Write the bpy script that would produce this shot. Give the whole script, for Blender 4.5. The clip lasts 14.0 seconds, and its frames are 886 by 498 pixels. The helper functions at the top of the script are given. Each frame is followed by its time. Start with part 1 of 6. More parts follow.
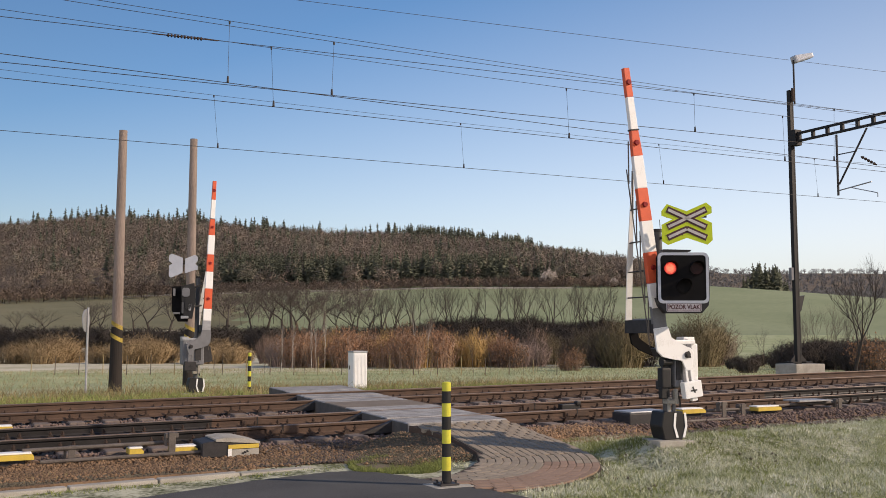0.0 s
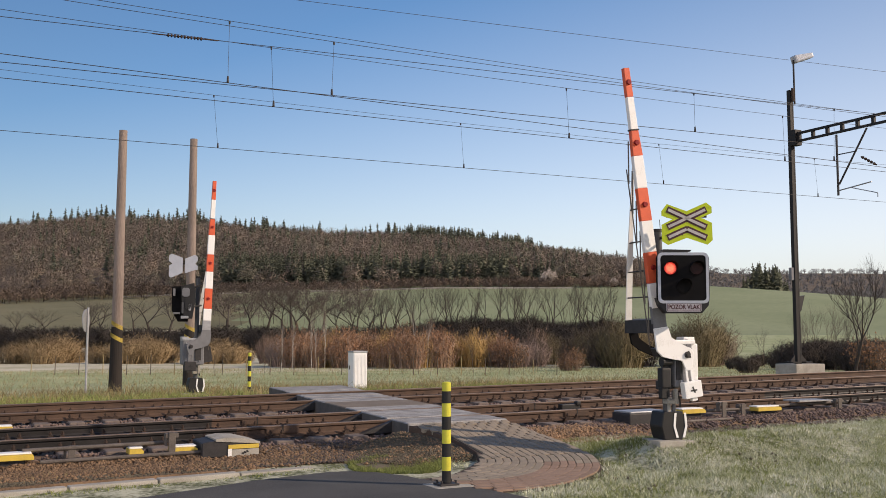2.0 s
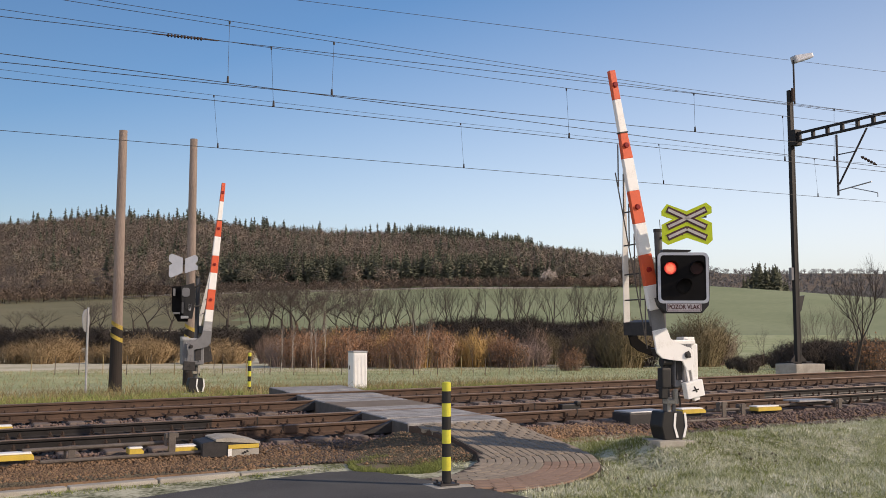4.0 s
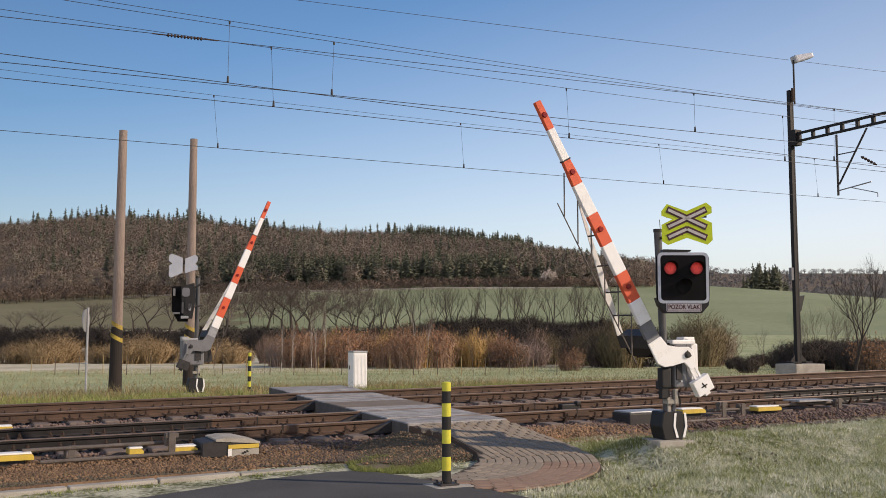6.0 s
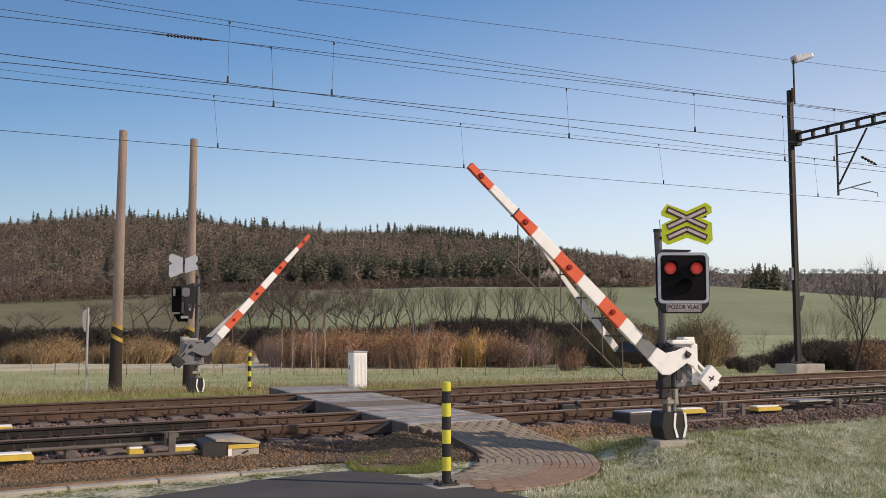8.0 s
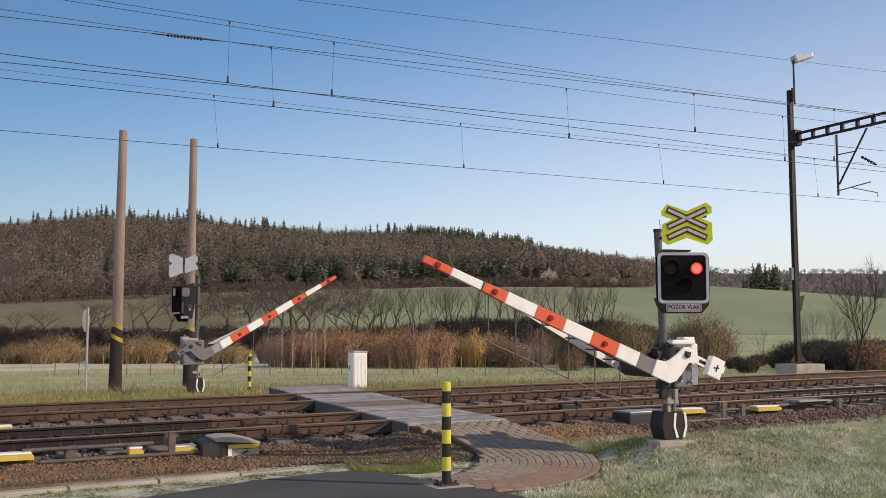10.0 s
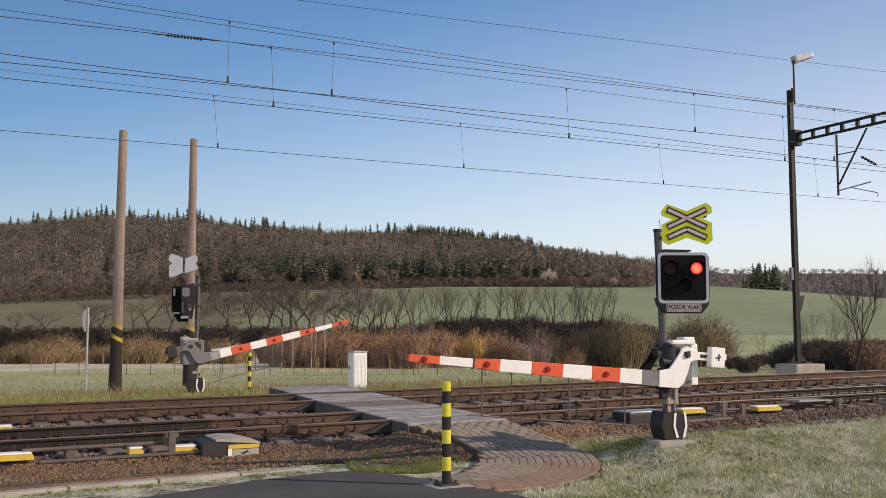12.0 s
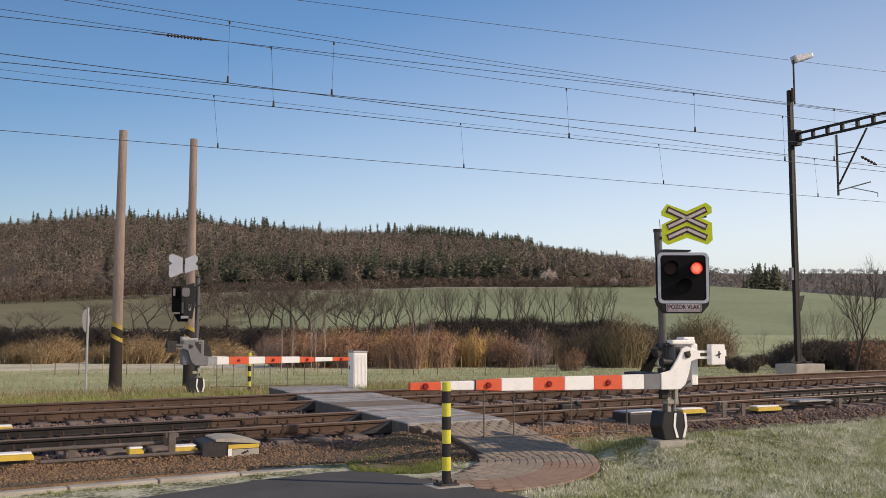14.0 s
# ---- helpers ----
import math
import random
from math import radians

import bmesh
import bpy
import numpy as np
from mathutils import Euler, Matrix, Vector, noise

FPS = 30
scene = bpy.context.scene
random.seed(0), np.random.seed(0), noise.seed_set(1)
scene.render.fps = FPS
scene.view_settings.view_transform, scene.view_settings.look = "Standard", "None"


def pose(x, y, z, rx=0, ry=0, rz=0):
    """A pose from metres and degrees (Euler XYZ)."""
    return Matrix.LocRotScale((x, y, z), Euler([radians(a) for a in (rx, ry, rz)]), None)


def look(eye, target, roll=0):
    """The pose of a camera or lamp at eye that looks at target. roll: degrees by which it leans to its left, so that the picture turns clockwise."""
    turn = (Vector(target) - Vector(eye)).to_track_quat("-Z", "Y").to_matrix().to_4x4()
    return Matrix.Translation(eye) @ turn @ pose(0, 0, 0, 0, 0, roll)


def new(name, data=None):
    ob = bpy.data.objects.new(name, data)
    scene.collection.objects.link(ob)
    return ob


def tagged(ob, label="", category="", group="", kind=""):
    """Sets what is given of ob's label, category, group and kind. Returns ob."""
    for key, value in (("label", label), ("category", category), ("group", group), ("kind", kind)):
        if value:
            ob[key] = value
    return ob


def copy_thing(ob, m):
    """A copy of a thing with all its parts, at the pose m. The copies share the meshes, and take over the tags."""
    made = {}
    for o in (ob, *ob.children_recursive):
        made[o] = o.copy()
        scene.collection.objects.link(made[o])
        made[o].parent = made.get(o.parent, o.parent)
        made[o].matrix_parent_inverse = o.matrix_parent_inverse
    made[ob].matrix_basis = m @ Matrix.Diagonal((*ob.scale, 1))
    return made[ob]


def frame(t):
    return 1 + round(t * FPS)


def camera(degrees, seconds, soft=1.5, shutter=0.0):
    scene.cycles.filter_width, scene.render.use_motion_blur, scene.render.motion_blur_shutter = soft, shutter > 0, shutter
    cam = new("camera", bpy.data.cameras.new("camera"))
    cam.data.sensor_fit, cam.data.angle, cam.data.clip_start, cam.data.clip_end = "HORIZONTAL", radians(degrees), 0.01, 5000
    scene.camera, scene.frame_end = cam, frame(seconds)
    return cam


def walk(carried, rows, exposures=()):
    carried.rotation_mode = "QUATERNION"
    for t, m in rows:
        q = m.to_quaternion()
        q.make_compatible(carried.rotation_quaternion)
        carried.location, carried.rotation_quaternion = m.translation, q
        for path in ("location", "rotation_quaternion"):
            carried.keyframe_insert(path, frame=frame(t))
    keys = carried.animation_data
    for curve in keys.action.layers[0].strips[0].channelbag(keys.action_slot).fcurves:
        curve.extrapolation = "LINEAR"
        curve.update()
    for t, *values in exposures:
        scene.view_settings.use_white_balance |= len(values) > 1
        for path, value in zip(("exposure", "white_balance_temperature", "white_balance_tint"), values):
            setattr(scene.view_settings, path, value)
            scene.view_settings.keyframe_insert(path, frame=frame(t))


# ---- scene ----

# camera: stands still beside the path, looks across the two tracks
# site grid: x along the tracks, y away across them, z = 0 at rail head by the crossing
EYE = (0.0, 0.0, 1.3456)
FX, FY = math.cos(radians(63.2)), math.sin(radians(63.2))
TILT = math.atan(147 / 1700)
cam = camera(2 * math.degrees(math.atan(784 / 1700)), 14.0, soft=0.85)
AIM = (EYE[0] + FX * 10, EYE[1] + FY * 10, EYE[2] + math.tan(TILT) * 10)
walk(cam, [(0.0, look(EYE, AIM)), (14.0, look(EYE, AIM))], exposures=[(0.0, 0.18, 6880, 17), (3.2, 0.18, 6880, 17), (6.0, 0.14, 6880, 17), (14.0, 0.12, 6880, 17)])

# light: low morning sun over the right shoulder, clear sky
SUN_X, SUN_Y = 0.777, -0.629
SUN_TO = Vector((SUN_X, SUN_Y, 0.0)).normalized() * math.cos(radians(27)) + Vector((0, 0, math.sin(radians(27))))
world = bpy.data.worlds.new("sky")
scene.world = world
world.use_nodes = True
wn = world.node_tree
sky = wn.nodes.new("ShaderNodeTexSky")
sky.sky_type = "NISHITA"
sky.sun_disc = False
sky.sun_elevation = radians(27)
sky.sun_rotation = -math.atan2(SUN_X, SUN_Y)
sky.air_density, sky.dust_density, sky.ozone_density = 1.0, 1.0, 3.0
bg = wn.nodes["Background"]
bg.inputs["Strength"].default_value = 0.114
# thin haze pales the blue, most near the horizon and on the sun's side
tcw = wn.nodes.new("ShaderNodeTexCoord")
sep = wn.nodes.new("ShaderNodeVectorMath")
sep.operation = "DOT_PRODUCT"
sep.inputs[1].default_value = (-0.868 * 0.33, 0.497 * 0.33, 1.0)
wn.links.new(tcw.outputs["Generated"], sep.inputs[0])
hz = wn.nodes.new("ShaderNodeMapRange")
hz.inputs["From Min"].default_value, hz.inputs["From Max"].default_value = -0.09, 0.36
hz.inputs["To Min"].default_value, hz.inputs["To Max"].default_value = 0.42, 1.2
wn.links.new(sep.outputs["Value"], hz.inputs["Value"])
hs = wn.nodes.new("ShaderNodeHueSaturation")
wn.links.new(hz.outputs[0], hs.inputs["Saturation"])
wn.links.new(sky.outputs[0], hs.inputs["Color"])
wn.links.new(hs.outputs[0], bg.inputs["Color"])
lamp = bpy.data.lights.new("sun", "SUN")
lamp.energy, lamp.angle, lamp.color = 3.8, radians(0.55), (1.0, 0.87, 0.70)
sun = new("sun", lamp)
sun.matrix_basis = look(SUN_TO * 50, (0, 0, 0))


# ---- materials ----
def mat(name, col, col2=None, rough=0.7, metal=0.0, scale=8.0, fine=60.0, bump=0.15, vary=0.0, spec=0.4, stretch=None, low=0.35, high=0.65):
    """Two colours mixed by coarse and fine noise in object space, with a bump and a shift from piece to piece."""
    m = bpy.data.materials.new(name)
    m.use_nodes = True
    nt = m.node_tree
    b = nt.nodes["Principled BSDF"]
    b.inputs["Metallic"].default_value = metal
    b.inputs["Specular IOR Level"].default_value = spec
    tc = nt.nodes.new("ShaderNodeTexCoord")
    mp = nt.nodes.new("ShaderNodeMapping")
    nt.links.new(tc.outputs["Object"], mp.inputs[0])
    if stretch:
        mp.inputs["Scale"].default_value = stretch
    n1, n2 = nt.nodes.new("ShaderNodeTexNoise"), nt.nodes.new("ShaderNodeTexNoise")
    for n, s in ((n1, scale), (n2, fine)):
        n.inputs["Scale"].default_value = s
        n.inputs["Detail"].default_value = 5
        nt.links.new(mp.outputs[0], n.inputs["Vector"])
    mx = nt.nodes.new("ShaderNodeMath")
    mx.operation = "MULTIPLY_ADD"
    mx.inputs[1].default_value = 0.45
    nt.links.new(n2.outputs[0], mx.inputs[0])
    sc = nt.nodes.new("ShaderNodeMath")
    sc.operation = "MULTIPLY"
    sc.inputs[1].default_value = 0.55
    nt.links.new(n1.outputs[0], sc.inputs[0])
    nt.links.new(sc.outputs[0], mx.inputs[2])
    ramp = nt.nodes.new("ShaderNodeValToRGB")
    c2 = col2 or tuple(c * 0.75 for c in col)
    ramp.color_ramp.elements[0].position, ramp.color_ramp.elements[1].position = low, high
    ramp.color_ramp.elements[0].color, ramp.color_ramp.elements[1].color = (*c2, 1), (*col, 1)
    nt.links.new(mx.outputs[0], ramp.inputs[0])
    out = ramp.outputs[0]
    if vary:
        oi = nt.nodes.new("ShaderNodeObjectInfo")
        ge = nt.nodes.new("ShaderNodeNewGeometry")
        ad = nt.nodes.new("ShaderNodeMath")
        ad.operation = "ADD"
        nt.links.new(oi.outputs["Random"], ad.inputs[0])
        nt.links.new(ge.outputs["Random Per Island"], ad.inputs[1])
        mr = nt.nodes.new("ShaderNodeMapRange")
        mr.inputs["From Max"].default_value = 2.0
        mr.inputs["To Min"].default_value, mr.inputs["To Max"].default_value = 1 - vary, 1 + vary
        nt.links.new(ad.outputs[0], mr.inputs["Value"])
        hs = nt.nodes.new("ShaderNodeHueSaturation")
        nt.links.new(mr.outputs[0], hs.inputs["Value"])
        nt.links.new(out, hs.inputs["Color"])
        out = hs.outputs[0]
    nt.links.new(out, b.inputs["Base Color"])
    rr = nt.nodes.new("ShaderNodeMapRange")
    rr.inputs["To Min"].default_value, rr.inputs["To Max"].default_value = max(0.05, rough - 0.1), min(1, rough + 0.1)
    nt.links.new(n2.outputs[0], rr.inputs["Value"])
    nt.links.new(rr.outputs[0], b.inputs["Roughness"])
    if bump:
        bp = nt.nodes.new("ShaderNodeBump")
        bp.inputs["Strength"].default_value = bump
        bp.inputs["Distance"].default_value = 0.02
        nt.links.new(mx.outputs[0], bp.inputs["Height"])
        nt.links.new(bp.outputs[0], b.inputs["Normal"])
    return m


def glow(name, core, edge, strength):
    """A lit lens: hot in the middle, deeper at the rim, with the lens's ribs."""
    m = bpy.data.materials.new(name)
    m.use_nodes = True
    nt = m.node_tree
    b = nt.nodes["Principled BSDF"]
    tc = nt.nodes.new("ShaderNodeTexCoord")
    ln = nt.nodes.new("ShaderNodeVectorMath")
    ln.operation = "LENGTH"
    away = nt.nodes.new("ShaderNodeMath")
    away.operation = "SUBTRACT"
    away.inputs[1].default_value = 0.105
    nt.links.new(tc.outputs["Object"], ln.inputs[0])
    # distance from the drum's axis beyond the lens's own stand-off
    nt.links.new(ln.outputs["Value"], away.inputs[0])
    ramp = nt.nodes.new("ShaderNodeValToRGB")
    ramp.color_ramp.elements[0].position, ramp.color_ramp.elements[1].position = 0.0015, 0.034
    ramp.color_ramp.elements[0].color, ramp.color_ramp.elements[1].color = (*core, 1), (*edge, 1)
    nt.links.new(away.outputs[0], ramp.inputs[0])
    vo = nt.nodes.new("ShaderNodeTexVoronoi")
    vo.inputs["Scale"].default_value = 32
    nt.links.new(tc.outputs["Object"], vo.inputs["Vector"])
    mr = nt.nodes.new("ShaderNodeMapRange")
    mr.inputs["To Min"].default_value, mr.inputs["To Max"].default_value = strength * 1.15, strength * 0.45
    nt.links.new(vo.outputs["Distance"], mr.inputs["Value"])
    b.inputs["Base Color"].default_value = (0.12, 0.01, 0.01, 1)
    nt.links.new(ramp.outputs[0], b.inputs["Emission Color"])
    nt.links.new(mr.outputs[0], b.inputs["Emission Strength"])
    return m


M = {}
M["meadow"] = mat("meadow", (0.40, 0.41, 0.24), (0.22, 0.26, 0.10), 0.95, scale=0.25, fine=3.0, bump=0.4)
M["pale_meadow"] = mat("pale_meadow", (0.60, 0.54, 0.40), (0.34, 0.31, 0.18), 0.95, scale=0.12, fine=1.5, bump=0.3, low=0.4, high=0.6)
M["field"] = mat("field", (0.26, 0.285, 0.155), (0.185, 0.22, 0.105), 0.95, scale=0.03, fine=0.5, bump=0.2)
M["olive_field"] = mat("olive_field", (0.20, 0.175, 0.09), (0.13, 0.12, 0.055), 0.95, scale=0.04, fine=0.5, bump=0.2)
M["forest_floor"] = mat("forest_floor", (0.17, 0.13, 0.09), (0.10, 0.075, 0.05), 1.0, scale=0.05, fine=0.6)
M["turf"] = mat("turf", (0.46, 0.45, 0.33), (0.07, 0.08, 0.03), 0.95, scale=2.6, fine=16.0, bump=0.8, low=0.42, high=0.58)
M["grass"] = mat("grass", (0.29, 0.32, 0.10), (0.13, 0.16, 0.04), 0.85, scale=0.8, fine=9.0, vary=0.35)
M["frost_blade"] = mat("frost_blade", (0.72, 0.71, 0.57), (0.38, 0.40, 0.22), 0.85, scale=1.6, fine=12.0, vary=0.35, low=0.4, high=0.62)
M["dry_grass"] = mat("dry_grass", (0.36, 0.28, 0.14), (0.2, 0.15, 0.07), 0.9, scale=0.5, fine=5.0, vary=0.3)
M["asphalt"] = mat("asphalt", (0.088, 0.083, 0.078), (0.05, 0.048, 0.046), 0.9, scale=1.2, fine=160, bump=0.45)
M["gravel_bed"] = mat("gravel_bed", (0.27, 0.17, 0.10), (0.10, 0.065, 0.045), 0.95, scale=3, fine=55, bump=0.9)
M["stone_grey"] = mat("stone_grey", (0.235, 0.165, 0.14), (0.10, 0.07, 0.06), 0.9, scale=8, fine=60, vary=0.5)
M["stone_rust"] = mat("stone_rust", (0.30, 0.185, 0.105), (0.14, 0.09, 0.055), 0.9, scale=3, fine=60, vary=0.6)
# stone_grey made darker: the deck's shade is put into this colour
M["dark_gravel"] = mat("dark_gravel", (0.15, 0.115, 0.095), (0.06, 0.047, 0.04), 0.9, scale=8, fine=60, vary=0.5)
M["rail_side"] = mat("rail_side", (0.115, 0.068, 0.045), (0.055, 0.036, 0.027), 0.8, 0.1, scale=3, fine=70, bump=0.2)
M["rail_head"] = mat("rail_head", (0.20, 0.15, 0.12), (0.11, 0.08, 0.065), 0.55, 0.4, scale=2, fine=40, bump=0.05)
M["sleeper"] = mat("sleeper", (0.21, 0.165, 0.14), (0.11, 0.088, 0.075), 0.9, scale=6, fine=80, bump=0.3, vary=0.2)
M["rust_iron"] = mat("rust_iron", (0.09, 0.055, 0.04), (0.04, 0.028, 0.022), 0.75, 0.4, scale=15, fine=90)
M["concrete"] = mat("concrete", (0.42, 0.39, 0.34), (0.26, 0.24, 0.2), 0.9, scale=4, fine=70, bump=0.3, vary=0.12)
M["deck"] = mat("deck", (0.36, 0.345, 0.33), (0.18, 0.17, 0.16), 0.85, scale=3.5, fine=60, bump=0.3, vary=0.2, low=0.4, high=0.6)
M["deck_edge"] = mat("deck_edge", (0.12, 0.11, 0.1), (0.06, 0.055, 0.05), 0.85, scale=4, fine=60)
M["deck_brown"] = mat("deck_brown", (0.22, 0.18, 0.14), (0.14, 0.11, 0.085), 0.9, scale=2, fine=120, bump=0.35)
M["brick"] = mat("brick", (0.33, 0.275, 0.205), (0.21, 0.17, 0.13), 0.9, scale=5, fine=90, bump=0.3, vary=0.25)
M["brick_red"] = mat("brick_red", (0.31, 0.205, 0.145), (0.21, 0.14, 0.10), 0.9, scale=5, fine=90, bump=0.3, vary=0.25)
M["joint"] = mat("joint", (0.10, 0.07, 0.052), (0.055, 0.038, 0.03), 1.0, scale=6, fine=70, bump=0.4)
M["yellow"] = mat("yellow", (0.66, 0.47, 0.07), (0.50, 0.35, 0.06), 0.55, scale=6, fine=70, bump=0.05)
M["bollard_yellow"] = mat("bollard_yellow", (0.66, 0.63, 0.06), (0.55, 0.5, 0.05), 0.5, scale=6, fine=70, bump=0.03)
M["black"] = mat("black", (0.02, 0.019, 0.018), (0.012, 0.011, 0.011), 0.55, scale=6, fine=70, bump=0.05)
M["black_matt"] = mat("black_matt", (0.012, 0.011, 0.012), (0.007, 0.007, 0.007), 0.9, scale=6, fine=70, bump=0.05, spec=0.1)
M["white"] = mat("white", (0.82, 0.81, 0.79), (0.66, 0.64, 0.60), 0.5, scale=5, fine=50, bump=0.04, low=0.28, high=0.48)
M["red"] = mat("red", (0.72, 0.12, 0.045), (0.62, 0.10, 0.045), 0.5, scale=5, fine=50, bump=0.04)
M["lens_red"] = mat("lens_red", (0.022, 0.004, 0.004), (0.014, 0.003, 0.003), 0.4, scale=30, fine=90, bump=0.1, spec=0.2)
M["post_grey"] = mat("post_grey", (0.10, 0.10, 0.105), (0.07, 0.07, 0.074), 0.5, 0.1, scale=6, fine=60, bump=0.04)
M["grey_paint"] = mat("grey_paint", (0.20, 0.20, 0.21), (0.14, 0.14, 0.145), 0.55, 0.1, scale=6, fine=60, bump=0.04)
M["zinc"] = mat("zinc", (0.44, 0.44, 0.45), (0.3, 0.3, 0.31), 0.5, 0.6, scale=12, fine=70, bump=0.05)
M["dark_steel"] = mat("dark_steel", (0.055, 0.05, 0.05), (0.03, 0.028, 0.028), 0.6, 0.3, scale=10, fine=70, bump=0.08)
M["mast_steel"] = mat("mast_steel", (0.02, 0.018, 0.018), (0.013, 0.011, 0.011), 0.6, 0.2, scale=5, fine=50, bump=0.08)
M["lime"] = mat("lime", (0.50, 0.60, 0.015), (0.46, 0.55, 0.015), 0.4, scale=4, fine=50, bump=0.02)
M["maroon"] = mat("maroon", (0.08, 0.03, 0.03), (0.06, 0.02, 0.02), 0.45, scale=6, fine=60, bump=0.02)
M["silver"] = mat("silver", (0.55, 0.50, 0.47), (0.45, 0.4, 0.38), 0.4, 0.2, scale=6, fine=60, bump=0.02)
M["frame_grey"] = mat("frame_grey", (0.45, 0.47, 0.52), (0.38, 0.4, 0.44), 0.45, 0.1, scale=6, fine=60, bump=0.02)
M["pole"] = mat("pole", (0.30, 0.235, 0.20), (0.17, 0.13, 0.11), 0.85, scale=3, fine=40, bump=0.3, stretch=(1, 1, 0.15))
M["pole_dark"] = mat("pole_dark", (0.03, 0.022, 0.018), (0.016, 0.012, 0.010), 0.85, scale=3, fine=40, bump=0.3, stretch=(1, 1, 0.2))
M["bark"] = mat("bark", (0.13, 0.10, 0.075), (0.07, 0.052, 0.04), 0.95, scale=2, fine=20)
M["twig_brown"] = mat("twig_brown", (0.20, 0.147, 0.11), (0.08, 0.06, 0.048), 0.95, scale=0.016, fine=0.12, bump=0, vary=0.3, low=0.4, high=0.6)
M["twig_grey"] = mat("twig_grey", (0.15, 0.12, 0.098), (0.085, 0.068, 0.055), 0.95, scale=0.02, fine=0.2, bump=0, vary=0.35)
# hill_twig and needle: aerial haze put into paler, flatter colours
M["hill_twig"] = mat("hill_twig", (0.275, 0.215, 0.17), (0.15, 0.125, 0.105), 0.95, scale=0.012, fine=0.10, bump=0, vary=0.04, low=0.38, high=0.62)
M["needle"] = mat("needle", (0.14, 0.15, 0.105), (0.085, 0.095, 0.068), 0.95, scale=0.03, fine=0.3, bump=0, vary=0.08)
M["ash_twig"] = mat("ash_twig", (0.25, 0.225, 0.165), (0.15, 0.14, 0.105), 0.95, scale=0.012, fine=0.1, bump=0, vary=0.04, low=0.38, high=0.62)
M["pale_track"] = mat("pale_track", (0.42, 0.39, 0.34), (0.26, 0.24, 0.19), 0.95, scale=0.05, fine=0.3)
M["greased"] = mat("greased", (0.035, 0.03, 0.028), (0.015, 0.013, 0.012), 0.5, 0.2, scale=3, fine=70, bump=0.2)
# far woods greyed, with the haze of distance in the colour
M["far_wood"] = mat("far_wood", (0.20, 0.195, 0.195), (0.14, 0.14, 0.145), 0.95, scale=0.01, fine=0.1, bump=0, vary=0.08)
M["rust_leaf"] = mat("rust_leaf", (0.44, 0.235, 0.12), (0.29, 0.15, 0.08), 0.9, scale=0.5, fine=6, bump=0, vary=0.35)
M["gold_twig"] = mat("gold_twig", (0.58, 0.38, 0.14), (0.40, 0.25, 0.09), 0.95, scale=0.4, fine=6, bump=0, vary=0.3)
M["meadow_blade"] = mat("meadow_blade", (0.42, 0.43, 0.27), (0.19, 0.23, 0.09), 0.9, scale=0.25, fine=3.0, bump=0, vary=0.3)
M["old_yellow"] = mat("old_yellow", (0.50, 0.37, 0.05), (0.2, 0.14, 0.04), 0.7, scale=4, fine=30, bump=0.1)
M["purple_twig"] = mat("purple_twig", (0.30, 0.22, 0.18), (0.19, 0.14, 0.12), 0.95, scale=0.3, fine=4, bump=0, vary=0.3)
M["boom_lens"] = mat("boom_lens", (0.30, 0.02, 0.018), (0.2, 0.014, 0.012), 0.3, scale=30, fine=90, bump=0.1)
M["moss_twig"] = mat("moss_twig", (0.20, 0.16, 0.085), (0.12, 0.095, 0.05), 0.95, scale=0.4, fine=5, bump=0, vary=0.35)
M["olive_twig"] = mat("olive_twig", (0.38, 0.27, 0.145), (0.24, 0.17, 0.09), 0.95, scale=0.4, fine=6, bump=0, vary=0.25)
M["rod_steel"] = mat("rod_steel", (0.17, 0.145, 0.125), (0.09, 0.075, 0.065), 0.6, 0.3, scale=8, fine=60, bump=0.1)
M["soil"] = mat("soil", (0.16, 0.13, 0.09), (0.07, 0.06, 0.04), 1.0, scale=3, fine=40, bump=0.8)
M["russet_twig"] = mat("russet_twig", (0.36, 0.245, 0.17), (0.22, 0.15, 0.11), 0.95, scale=0.2, fine=4, bump=0, vary=0.3)
M["dark_twig"] = mat("dark_twig", (0.075, 0.058, 0.046), (0.04, 0.032, 0.027), 0.95, scale=0.3, fine=4, bump=0, vary=0.35)
# near black: the hedge's shade is put into its twig colour
M["hedge_twig"] = mat("hedge_twig", (0.055, 0.044, 0.036), (0.03, 0.024, 0.02), 0.95, scale=0.3, fine=4, bump=0, vary=0.35)
M["birch_bark"] = mat("birch_bark", (0.58, 0.54, 0.48), (0.35, 0.31, 0.27), 0.85, scale=3, fine=20, stretch=(1, 1, 3))
M["blossom"] = mat("blossom", (0.66, 0.58, 0.50), (0.5, 0.42, 0.36), 0.9, scale=1, fine=8, bump=0, vary=0.2)
M["lamp_on"] = glow("lamp_on", (1.0, 0.20, 0.11), (0.30, 0.004, 0.004), 1.7)
M["lamp_half"] = glow("lamp_half", (1.0, 0.08, 0.06), (0.30, 0.004, 0.004), 0.42)
M["plate_bg"] = mat("plate_bg", (0.50, 0.46, 0.47), (0.42, 0.38, 0.39), 0.5, scale=6, fine=60, bump=0.02)


# ---- geometry helpers ----
def finish(name, bm, material, smooth=False):
    me = bpy.data.meshes.new(name)
    bmesh.ops.recalc_face_normals(bm, faces=bm.faces)
    bm.to_mesh(me)
    bm.free()
    me.materials.append(material)
    if smooth:
        me.polygons.foreach_set("use_smooth", [True] * len(me.polygons))
    return me


def part(name, bm, material, parent, label="", smooth=False):
    ob = new(name, finish(name, bm, material, smooth))
    ob.parent = parent
    if label:
        tagged(ob, label)
    return ob


